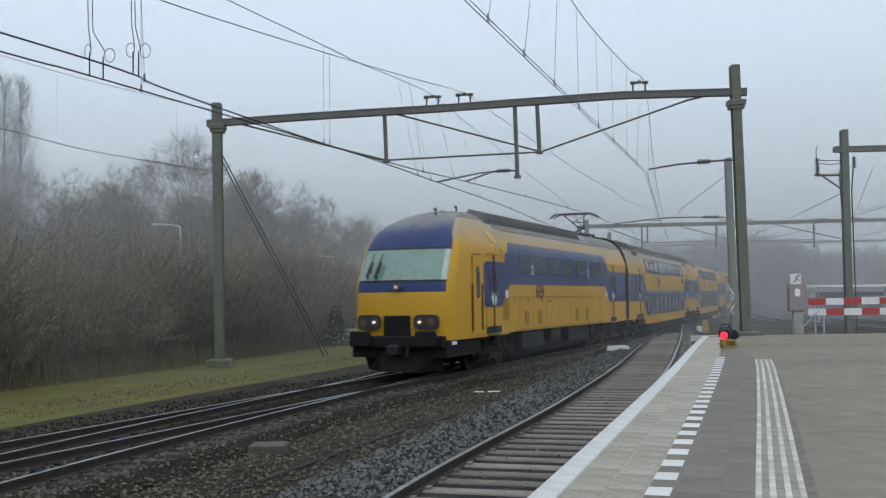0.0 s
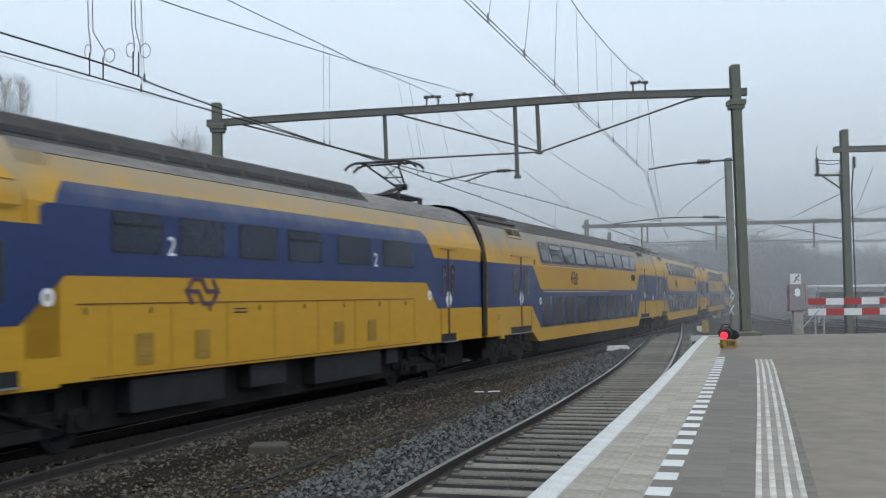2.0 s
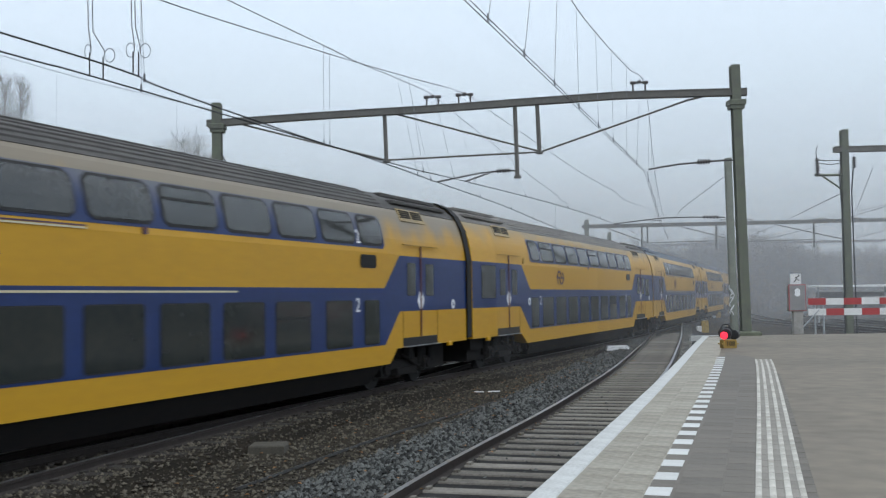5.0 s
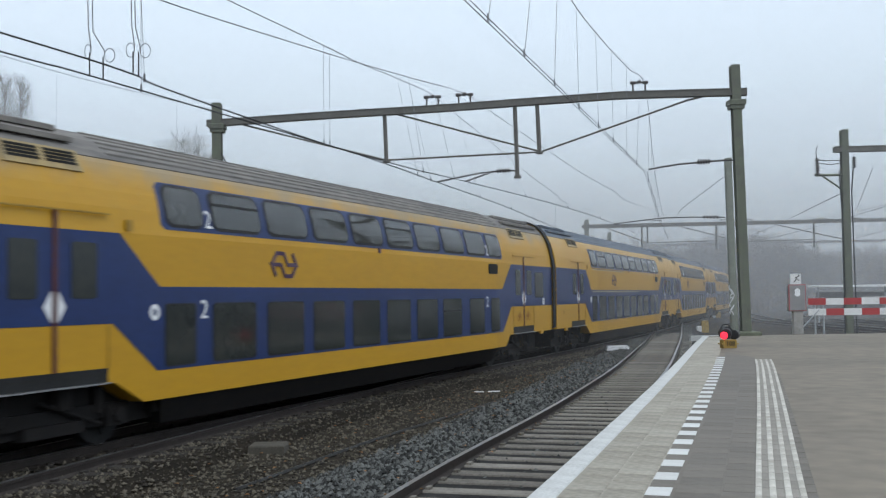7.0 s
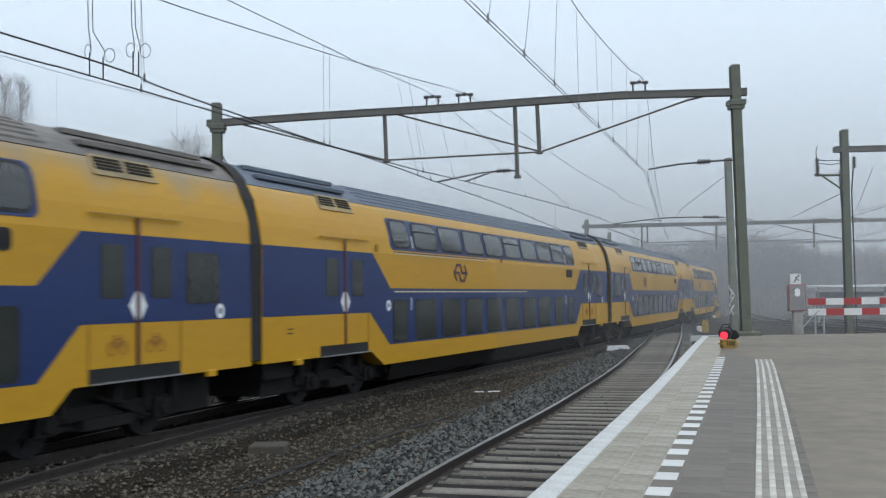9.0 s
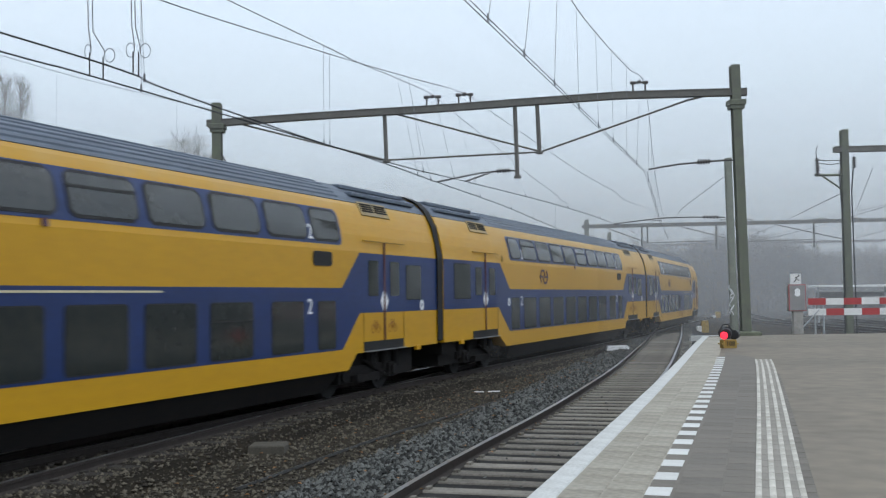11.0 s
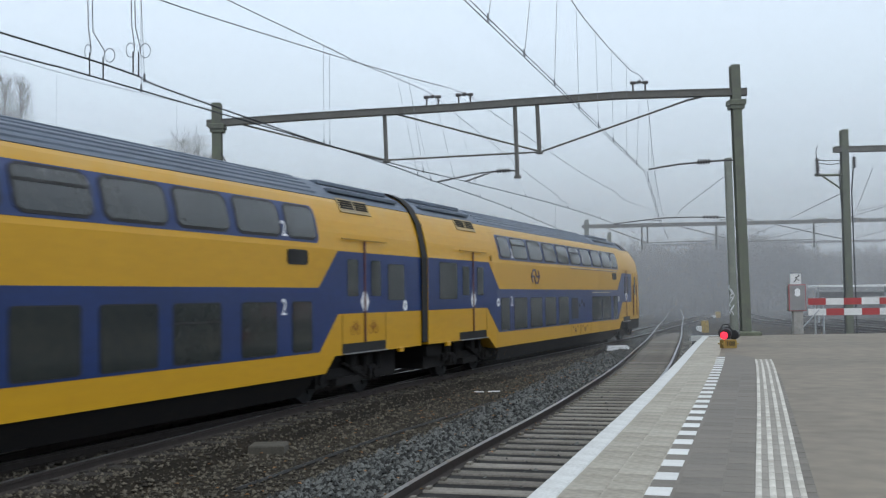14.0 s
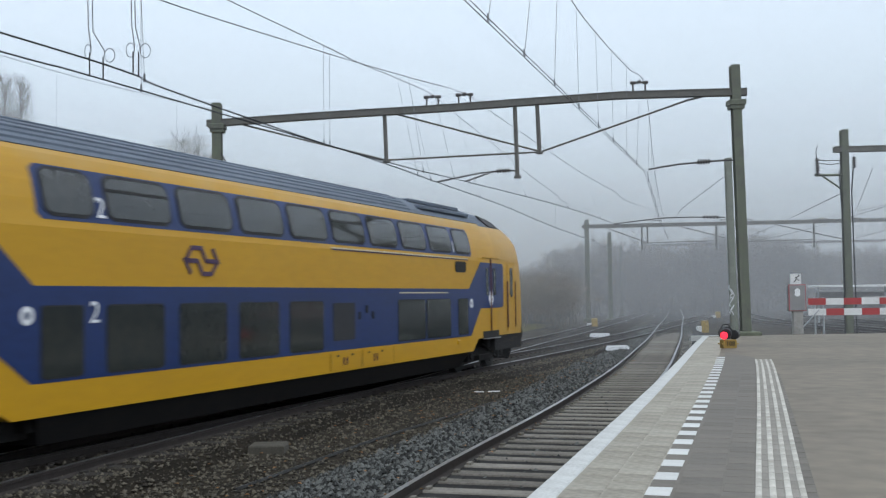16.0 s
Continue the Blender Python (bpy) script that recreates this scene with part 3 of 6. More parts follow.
def curved_panel(name, poly, place, material, parent, depth, label="", rows=10):
    """Convex outline laid on the curved upper side, in rows, with a rim of its own thickness."""
    zs = [q[1] for q in poly]
    lo, hi = min(zs) + 1e-4, max(zs) - 1e-4
    left, right = [], []
    for i in range(rows + 1):
        z = lo + (hi - lo) * i / rows
        cut = []
        for (a, b), (c, d) in zip(poly, poly[1:] + poly[:1]):
            if (b - z) * (d - z) <= 0 and abs(d - b) > 1e-9:
                cut.append(a + (c - a) * (z - b) / (d - b))
        left.append((min(cut), z))
        right.append((max(cut), z))
    s = Shape()
    n = rows + 1
    s.solid([place(a, b, depth) for a, b in left + right], [(i, i + 1, n + i + 1, n + i) for i in range(rows)])
    rim = left + right[::-1]
    m = len(rim)
    s.solid([place(a, b, 0) for a, b in rim] + [place(a, b, depth) for a, b in rim], [(i, (i + 1) % m, m + (i + 1) % m, m + i) for i in range(m)])
    return part(name, s, material, parent, label, smooth=True)


def curved_window(a0, a1, b0, b1, place, parent, vent=False):
    w = curved_panel("window", rounded(a0 - 0.045, a1 + 0.045, b0 - 0.045, b1 + 0.045, 0.15), place, RUBBER, parent, 0.012)
    curved_panel("pane", rounded(a0, a1, b0, b1, 0.11), lambda a, b, d: place(a, b, d + 0.008), WINDOW, w, 0.010)
    if vent:
        h = b0 + (b1 - b0) * 0.64
        curved_panel("bar", [(a0 + 0.02, h), (a1 - 0.02, h), (a1 - 0.02, h + 0.04), (a0 + 0.02, h + 0.04)], lambda a, b, d: place(a, b, d + 0.012), RUBBER, w, 0.016, rows=2)
    return w


def round_sticker(u, z, place, parent):
    """White ring with an open middle."""
    n, s = 20, Shape()
    ring = [(math.cos(2 * math.pi * i / n), math.sin(2 * math.pi * i / n)) for i in range(n)]
    v = [place(u + k * c, z + k * 1.08 * q, d) for k, d in ((0.112, 0.0), (0.112, 0.010), (0.052, 0.010), (0.052, 0.0)) for c, q in ring]
    s.solid(v, [(r * n + i, r * n + (i + 1) % n, (r + 1) * n + (i + 1) % n, (r + 1) * n + i) for r in range(3) for i in range(n)])
    return part("round_sticker", s, WHITE, parent, "white ring sticker")


def bicycle(u, z, place, parent):
    """Bicycle pictogram: two wheels and a frame of thin bars."""
    s = Shape()
    def bar(p, q, w=0.012):
        a, b = Vector(p), Vector(q)
        d = (b - a).normalized()
        n = Vector((-d.y, d.x)) * w
        s.prism([tuple(a + n), tuple(b + n), tuple(b - n), tuple(a - n)], place, 0.004)
    for c in (-0.13, 0.13):
        pts = [(u + c + 0.09 * math.cos(i * 0.5236), z - 0.06 + 0.09 * math.sin(i * 0.5236)) for i in range(12)]
        for p, q in zip(pts, pts[1:] + pts[:1]):
            bar(p, q, 0.009)
    for p, q in (((-0.13, -0.06), (-0.06, 0.07)), ((-0.06, 0.07), (0.08, 0.07)), ((0.08, 0.07), (0.13, -0.06)), ((-0.06, 0.07), (0.0, -0.06)), ((0.0, -0.06), (0.08, 0.07)), ((0.08, 0.07), (0.06, 0.13)), ((-0.09, 0.11), (-0.03, 0.11))):
        bar((u + p[0], z + p[1]), (u + q[0], z + q[1]))
    return part("bicycle_symbol", s, DARK_OCHRE, parent, "faded reddish bicycle pictogram")


def shell(x0, u0, u1, bottom, upper, mat_side, mat_roof, parent, roof_label, body_label, ribs=True):
    """Body shell: a prism with the outline of the side, the leaning upper side, and a roof of its own."""
    s = Shape()
    ztop = upper[0][0][1]
    outline = [(u1, ztop), (u0, ztop)] + bottom
    for sgn in (1, -1):
        s.face([(x0 - a, sgn * HW, b) for a, b in outline])
    low = [(u0, ztop)] + bottom + [(u1, ztop)]
    for (a, b), (c, d) in zip(low[:-1], low[1:]):
        s.face([(x0 - a, HW, b), (x0 - c, HW, d), (x0 - c, -HW, d), (x0 - a, -HW, b)])
    up = upper[0]
    for sgn in (1, -1):
        for (ya, za), (yb, zb) in zip(up[:-1], up[1:]):
            s.face([(x0 - u0, sgn * ya, za), (x0 - u1, sgn * ya, za), (x0 - u1, sgn * yb, zb), (x0 - u0, sgn * yb, zb)])
    for u in (u0, u1):
        ring = up + upper[1][1:]
        s.face([(x0 - u, y, z) for y, z in ring] + [(x0 - u, -y, z) for y, z in reversed(ring[:-1])])
    body = part("body", s, mat_side, parent, body_label)
    r = Shape()
    rf = upper[1]
    full = [(y, z + 0.012) for y, z in rf] + [(-y, z + 0.012) for y, z in reversed(rf[:-1])]
    for (ya, za), (yb, zb) in zip(full[:-1], full[1:]):
        r.face([(x0 - u0, ya, za), (x0 - u1, ya, za), (x0 - u1, yb, zb), (x0 - u0, yb, zb)])
    roof = part("roof", r, mat_roof, parent, roof_label)
    if ribs:
        for y, h0, w, u_in in ((1.02, 0.035, 0.018, 4.6), (0.92, 0.035, 0.018, 4.6), (0.82, 0.035, 0.018, 4.6), (0.66, 0.035, 0.018, 4.6), (0.5, 0.035, 0.018, 4.6), (0.9, 0.06, 0.12, 0), (0.6, 0.06, 0.12, 0)):
            z = float(np.interp(-y, [-q[0] for q in rf], [q[1] for q in rf]))
            for sg in (1, -1):
                spans = [(x0 - u1 + u_in, x0 - u0 - u_in)] if u_in else [(x0 - u1 + 0.5, x0 - u1 + 3.9), (x0 - u0 - 3.9, x0 - u0 - 0.5)]
                for xa, xb in spans:
                    q = Shape()
                    q.box(xa, xb, sg * y - w, sg * y + w, z - 0.02, z + h0, c=0.012)
                    part("rib" if u_in else "roof_ridge", q, mat_roof, roof)
    return body


def panel(name, poly, place, material, parent, depth=0.006, label="", smooth=False):
    s = Shape()
    s.prism(poly, place, depth)
    return part(name, s, material, parent, label)


def window(a0, a1, b0, b1, place, parent, glass, vent=False, r=0.1, frame_w=0.05, raised=0.012):
    w = panel("window", rounded(a0 - frame_w, a1 + frame_w, b0 - frame_w, b1 + frame_w, r + frame_w * 0.8), place, RUBBER, parent, raised)
    panel("pane", rounded(a0, a1, b0, b1, r), lambda a, b, d: place(a, b, d + raised - 0.004), glass, w, 0.008)
    if vent:
        h = b0 + (b1 - b0) * 0.66
        panel("bar", [(a0 + 0.02, h), (a1 - 0.02, h), (a1 - 0.02, h + 0.035), (a0 + 0.02, h + 0.035)], lambda a, b, d: place(a, b, d + raised), RUBBER, w, 0.012)
    return w


def emblem(u, z, size, place, parent):
    """Two interlocked bent bars, as a plain shape."""
    k, h = size, 0.075
    for line in ([(-0.5, 0.0), (-0.31, 0.44), (-0.02, 0.44), (0.13, 0.0), (0.5, 0.0), (0.33, 0.44)], [(0.5, 0.0), (0.31, -0.44), (0.02, -0.44), (-0.13, 0.0), (-0.5, 0.0), (-0.33, -0.44)]):
        pts = [Vector((q * 1.9, w)) for q, w in line]
        one, two = [], []
        for i, q in enumerate(pts):
            d0 = (q - pts[i - 1]).normalized() if i else (pts[1] - q).normalized()
            d1 = (pts[i + 1] - q).normalized() if i < len(pts) - 1 else d0
            n = Vector((-d0.y - d1.y, d0.x + d1.x)).normalized()
            m = min(2.2, 1 / max(0.4, n.dot(Vector((-d0.y, d0.x)))))
            one.append(q + n * h * m)
            two.append(q - n * h * m)
        s = Shape()
        s.prism([(u + q.x * k, z + q.y * k) for q in one + two[::-1]], place, 0.012)
        part("emblem_bar", s, MARK, parent, "dark purple bent bar")


def thing_part(name, parent):
    e = new(name)
    e.parent = parent
    return e


def door(uc, z0, z1, place, parent, zb, width=2.1, glass=True, tops=3.26, pane_at=0.56, pane_half=0.25, seams=(1,)):
    """Double sliding door: leaf gap, panes, white diamond, step box under it."""
    h = width / 2
    d = panel("door", [(uc - 0.035, z0), (uc + 0.035, z0), (uc + 0.035, tops), (uc - 0.035, tops)], place, DARKRED, parent, 0.02)
    for k in (-1, 1):
        if k in seams:
            panel("edge_seam", [(uc + k * h - 0.010, z0), (uc + k * h + 0.010, z0), (uc + k * h + 0.010, zb), (uc + k * h - 0.010, zb)], place, OCHRE, d, 0.009)
        if glass:
            a = uc + k * pane_at
            panel("pane", rounded(a - pane_half, a + pane_half, z1 - 0.90, z1 - 0.14, 0.05), place, WINDOW_LOW, d, 0.010)
        panel("diamond", [(uc + k * 0.055, 2.20), (uc + k * 0.055, 1.78), (uc + k * 0.20, 1.99)], place, WHITE, d, 0.012)
    panel("lintel", [(uc - h, tops), (uc + h, tops), (uc + h, tops + 0.022), (uc - h, tops + 0.022)], place, OCHRE, d, 0.03)
    s = Shape()
    ax, ay, az = place(uc, 0, 0)
    sg = 1 if ay > 0 else -1
    s.box(ax - h, ax + h, min(sg * 0.9, sg * 1.404), max(sg * 0.9, sg * 1.404), z0 - 0.20, z0)
    part("step_box", s, UNDER_GREY, d, "dark grey step box")
    s = Shape()
    s.box(ax - h, ax + h, min(sg * 1.38, sg * 1.47), max(sg * 1.38, sg * 1.47), z0 - 0.215, z0 - 0.195)
    part("step_edge", s, STEEL, d, "bright metal step edge")
    return d


WHEEL_SETS = []


def bogie(x, parent):
    b = Shape()
    for sg in (1, -1):
        b.box(x - 1.75, x + 1.75, sg * 1.0 - 0.09, sg * 1.0 + 0.09, 0.42, 0.62)
        b.box(x - 0.55, x + 0.55, sg * 1.05 - 0.12, sg * 1.05 + 0.12, 0.28, 0.44)
        for o in (-1.25, 1.25):
            b.box(x + o - 0.2, x + o + 0.2, sg * 1.02 - 0.15, sg * 1.02 + 0.15, 0.30, 0.60, c=0.05)
            b.tube((x + o, sg * 1.0, 0.45), (x + o, sg * 1.22, 0.45), 0.13, 0.11, 8)
            b.tube((x + o + 0.34, sg * 1.08, 0.50), (x + o + 0.34, sg * 1.08, 0.86), 0.09, 0.09, 8)
            b.tube((x + o - 0.34, sg * 1.08, 0.50), (x + o - 0.34, sg * 1.08, 0.86), 0.09, 0.09, 8)
        b.tube((x - 0.15, sg * 1.1, 0.62), (x - 0.15, sg * 1.1, 0.98), 0.16, 0.16, 8)
        b.tube((x - 0.9, sg * 1.15, 0.35), (x + 0.3, sg * 1.15, 0.75), 0.03, 0.03, 6)
    b.box(x - 0.3, x + 0.3, -1.0, 1.0, 0.5, 0.7)
    bg = part("bogie", b, UNDER, parent, "black grimy bogie frame")
    for o in (-1.25, 1.25):
        w = Shape()
        n = 16
        for sg in (1, -1):
            for y0, y1, r in ((0.69, 0.83, 0.46), (0.66, 0.69, 0.49)):
                w.tube((0, sg * y0, 0), (0, sg * y1, 0), r, r, n)
            for q in range(4):
                a = q * math.pi / 2
                w.box(0.26 * math.cos(a) - 0.05, 0.26 * math.cos(a) + 0.05, sg * 0.84 - 0.012, sg * 0.84 + 0.012, 0.26 * math.sin(a) - 0.05, 0.26 * math.sin(a) + 0.05)
        w.tube((0, -0.7, 0), (0, 0.7, 0), 0.09, 0.09, 8)
        ws = part("wheelset", w, UNDER_GREY, bg, "dull steel wheelset")
        ws.matrix_basis = pose(x + o, 0, 0.46)
        WHEEL_SETS.append((ws, x + o))
    return bg


def underside(x0, u0, u1, parent):
    for u, l, z in ((0.5, 1.0, 0.62), (5.6, 0.9, 0.40), (20.6, 0.9, 0.40)):
        s = Shape()
        s.box(x0 - u - l, x0 - u, -1.2, 1.2, z, 0.95, c=0.03)
        part("equipment_box", s, UNDER, parent, "dark underfloor equipment box")


def gangway(x0, u, parent):
    """Folded rubber bellows at the end of a car."""
    s = Shape()
    prof = [(1.385, 0.98), (1.395, 3.05), (1.235, 3.82), (1.02, 4.22), (0.82, 4.42), (0.5, 4.58), (0, 4.66)]
    ring = prof + [(-y, z) for y, z in reversed(prof[:-1])]
    n = len(ring)
    offs = (-0.185, -0.09, 0.0, 0.09, 0.185)
    v = []
    for i, o in enumerate(offs):
        k = -0.035 if i % 2 else 0.0
        v += [(x0 - u + o, y * (1 + k), z + (k if z > 2 else -k)) for y, z in ring]
    f = [(i * n + j, i * n + (j + 1) % n, (i + 1) * n + (j + 1) % n, (i + 1) * n + j) for i in range(len(offs) - 1) for j in range(n)]
    s.solid(v, f)
    part("gangway_bellows", s, RUBBER, parent, "black rubber gangway bellows")


def roof_vent(u, place_sgn, x0, parent):
    s = Shape()
    sg = place_sgn
    pts = [(u - 0.72, 4.13, 1.075), (u + 0.72, 4.13, 1.075), (u + 0.72, 3.83, 1.222), (u - 0.72, 3.83, 1.222)]
    s.solid([(x0 - a, sg * (y + 0.005), z) for a, z, y in pts] + [(x0 - a, sg * (y + 0.022), z + 0.01) for a, z, y in pts], [(0, 1, 2, 3), (4, 5, 6, 7), (0, 1, 5, 4), (1, 2, 6, 5), (2, 3, 7, 6), (3, 0, 4, 7)])
    ven = part("roof_vent", s, YELLOW_DIRTY, parent, "cream framed roof vent with dark louvres")
    l = Shape()
    for k in range(2):
        c = u - 0.35 + 0.70 * k
        for j in range(4):
            z = 3.92 + 0.05 * j
            y = float(np.interp(z, [3.83, 4.13], [1.222, 1.075])) + 0.03
            l.box(x0 - c - 0.29, x0 - c + 0.29, min(sg * (y - 0.02), sg * (y + 0.004)), max(sg * (y - 0.02), sg * (y + 0.004)), z, z + 0.034)
    part("louvre", l, UNDER_GREY, ven)


U_PITCH = 26.8
X0 = U_PITCH / 2


def coach(name, label, first, dirty, cab=False):
    """Double-deck coach. Its space: x forward, y to its left, z up from the rail."""
    car = thing(name, label, "railway coach", "coaches of the train")
    e1 = 26.63 if not cab else 22.84
    bottom = [(0.17, 0.93), (4.5, 0.93), (5.15, 0.60), (21.75 if not cab else 21.55, 0.60), (22.15 if not cab else 22.0, 0.92), (e1, 0.92)]
    yel = YELLOW_GRIMY if dirty and first else YELLOW_DUSTY if dirty else YELLOW
    roof = ROOF_SOOT if dirty and first else ROOF_DUSTY if dirty else ROOF
    blue_up = BLUE_GRIMY if dirty and first else BLUE
    shell(X0, 0.17, e1, bottom, section("coach"), yel, roof, car, "grimy grey roof" if dirty else "blue grey ribbed roof", "yellow painted body shell")
    if cab:
        blue = [(0.17, 3.02), (4.6, 3.02), (5.5, 2.27), (21.28, 2.27), (22.2, 3.0), (24.05, 3.0), (24.15, 2.92), (24.15, 1.82), (24.05, 1.74), (22.2, 1.74), (21.42, 1.02), (5.45, 1.03), (4.45, 1.75), (0.17, 1.75)]
    else:
        blue = [(0.17, 3.02), (4.6, 3.02), (5.5, 2.27), (21.48, 2.27), (22.3, 3.01), (26.63, 3.01), (26.63, 1.75), (22.3, 1.75), (21.5, 1.03), (5.45, 1.03), (4.45, 1.75), (0.17, 1.75)]
    for sg in (1, -1):
        pl = side_place(X0)(sg)
        tp = taper_place(X0, sg)
        up = lambda a, b, d, tp=tp: tp(a, b, d + 0.006)
        sd = lambda a, b, d, pl=pl: pl(a, b, d + 0.006)
        panel("livery_panel", blue, pl, BLUE, car, 0.006, "dark blue painted side panel")
        band = rounded(5.56, 21.55, 3.13, 3.86, 0.10)
        curved_panel("window_band", band, tp, blue_up, car, 0.006, "dark blue upper window band")
        ups = [(5.72, 6.62)] + [(6.95 + 1.675 * i, 8.35 + 1.675 * i) for i in range(8)] + [(20.36, 21.42)]
        for i, (a, b) in enumerate(ups):
            curved_window(a, b, 3.22, 3.79, up, car, vent=i in (1, 5))
        lows = [(5.64, 6.40)] + [(6.89 + 1.66 * i, 8.15 + 1.66 * i) for i in range(7)] + [(18.75, 19.88), (20.46, 21.18)]
        for i, (a, b) in enumerate(lows):
            if cab and i in (5, 6):
                continue
            if cab and i in (7, 8):
                a, b = ((16.68, 18.25), (18.35, 19.90))[i - 7]
            window(a, b, 1.09, 2.0, sd, car, WINDOW_LOW, vent=i == 7 and not cab, r=0.06, frame_w=0.02, raised=0.008)
        door(3.31, 1.14, 3.0, sd, car, 1.75)
        window(0.90, 2.10, 2.02, 2.92, sd, car, WINDOW_LOW, r=0.05, frame_w=0.015, raised=0.008) if sg > 0 and not first else None
        if not cab:
            door(23.52, 1.14, 3.0, sd, car, 1.75, seams=(-1, 1))
            roof_vent(23.5, sg, X0, car)
            window(24.72, 25.6, 2.02, 2.80, sd, car, WINDOW_LOW, r=0.05, frame_w=0.015, raised=0.008) if not (first and dirty) else None
        else:
            door(23.05, 1.10, 3.0, sd, car, 1.74, width=1.36, tops=3.12, pane_at=0.30, pane_half=0.10, seams=())
            cd = panel("cab_door", [(24.50, 1.05), (25.2, 1.05), (25.2, 3.05), (24.50, 3.05)], sd, YELLOW, car, 0.012)
            panel("pane", rounded(24.72, 24.98, 2.03, 2.90, 0.10), lambda a, b, d, sd=sd: sd(a, b, d + 0.012), WINDOW_LOW, cd, 0.008)
            for a in (24.50, 25.22):
                panel("grab_rail", [(a - 0.02, 1.15), (a + 0.02, 1.15), (a + 0.02, 2.5), (a - 0.02, 2.5)], sd, DARKRED, car, 0.04)
        roof_vent(3.32, sg, X0, car)
        window(20.30, 21.02, 2.73, 2.95, sd, car, UNDER_GREY, r=0.06, frame_w=0.03)
        emblem(9.85 if first else 9.12, 2.68, 0.46, sd, car)
        f = "1" if first else "2"
        rot = pose(0, 0, 0, 90, 0, 180) if sg > 0 else pose(0, 0, 0, 90, 0, 0)
        lean = Matrix.Rotation(radians(11.0 * sg), 4, "X")
        for u, z, txt in ((6.62, 1.90, f), (20.13, 1.90, "" if cab else "2"), (6.77, 3.33, f), (20.2, 3.33, "1" if cab else "2")):
            if not txt:
                continue
            y = sg * (HW + 0.018) if z < 3 else sg * (taper_y(z) + 0.026)
            letters("class_number", txt, 0.42, WHITE, car, Matrix.Translation((X0 - u, y, z)) @ (lean if z > 3 else Matrix()) @ rot)
        round_sticker(5.38, 1.89, sd, car)
        round_sticker(21.45 if cab else 25.65, 1.88, sd, car)
        if not cab and not (first and dirty):
            for q in (-0.45, 0.42):
                bicycle(23.52 + q, 1.46, sd, car)
        if first:
            for q in (0.0, 0.08):
                panel("inscription", [(1.0, 1.42 + q), (1.22, 1.42 + q), (1.22, 1.44 + q), (1.0, 1.44 + q)], sd, BLACK, car, 0.004)
        for u, z in ((1.42, 0.95), (25.4 if not cab else 20.5, 0.95)):
            br = Shape()
            br.box(X0 - u - 0.12, X0 - u + 0.12, min(sg * 1.36, sg * 1.43), max(sg * 1.36, sg * 1.43), z - 0.11, z, c=0.02)
            part("jacking_bracket", br, YELLOW, car)
        panel("handle_plate", rounded(4.72, 4.86, 3.06, 3.22, 0.03), sd, OCHRE, car, 0.02)
        for u in (13.1,) if not cab else ():
            panel("gutter_mark", [(u, 3.03), (u + 0.1, 3.03), (u + 0.1, 3.14), (u, 3.14)], sd, MARK, car, 0.02)
        if first:
            panel("first_class_stripe", [(5.7, 3.04), (11.9, 3.04), (11.9, 3.065), (5.7, 3.065)], sd, CREAM, car, 0.008, "pale yellow stripe")
            panel("shadow_line", [(5.7, 3.075), (11.9, 3.075), (11.9, 3.095), (5.7, 3.095)], sd, MARK, car, 0.006)
            panel("first_class_stripe", [(5.7, 2.18), (15.6, 2.18), (15.6, 2.21), (5.7, 2.21)], sd, CREAM, car, 0.008, "pale yellow stripe")
        if cab:
            panel("stripe", [(13.5, 3.05), (21.2, 3.05), (21.2, 3.075), (13.5, 3.075)], sd, CREAM, car, 0.008)
            panel("shadow_line", [(13.5, 3.02), (21.2, 3.02), (21.2, 3.045), (13.5, 3.045)], sd, MARK, car, 0.006)
            panel("stripe", [(16.76, 2.155), (19.75, 2.155), (19.75, 2.185), (16.76, 2.185)], sd, CREAM, car, 0.008)
            panel("grille", rounded(13.55, 14.5, 1.22, 1.97, 0.04), sd, BLACK, car, 0.01)
            for a, b in ((14.66, 1.62), (15.0, 1.75), (15.3, 1.62)):
                panel("socket", rounded(a, a + 0.12, b, b + 0.16, 0.02), sd, UNDER_GREY, car, 0.01)
            for a, l in ((13.43, 1.35), (14.84, 1.55)):
                h = panel("hatch", [(a, 0.64), (a + l, 0.64), (a + l, 0.985), (a, 0.985)], sd, YELLOW, car, 0.008)
                on = lambda x, y, d, sd=sd: sd(x, y, d + 0.008)
                for p, q in (((a, 0.64), (a, 0.985)), ((a + l, 0.64), (a + l, 0.985))):
                    panel("hatch_seam", [(p[0] - 0.012, p[1]), (p[0] + 0.012, p[1]), (q[0] + 0.012, q[1]), (q[0] - 0.012, q[1])], on, OCHRE, h, 0.004)
                for q in (0.25, 0.9):
                    panel("latch", [(a + q, 0.90), (a + q + 0.08, 0.90), (a + q + 0.08, 0.935), (a + q, 0.935)], on, BLACK, h, 0.01)
                for q in (0.52, 0.66):
                    panel("slot", [(a + q, 0.72), (a + q + 0.07, 0.72), (a + q + 0.07, 0.88), (a + q, 0.88)], on, DARKRED, h, 0.006)
    gangway(X0, 0.0, car)
    # solid black block added for the shade under the floor, closes the see-through
    uf = Shape()
    uf.box(X0 - (25.9 if not cab else 24.6), X0 - 0.7, -1.02, 1.02, 0.30, 0.96)
    part("underfloor_shade", uf, UNDER, car, "black block standing in for underfloor shade")
    ub = Shape()
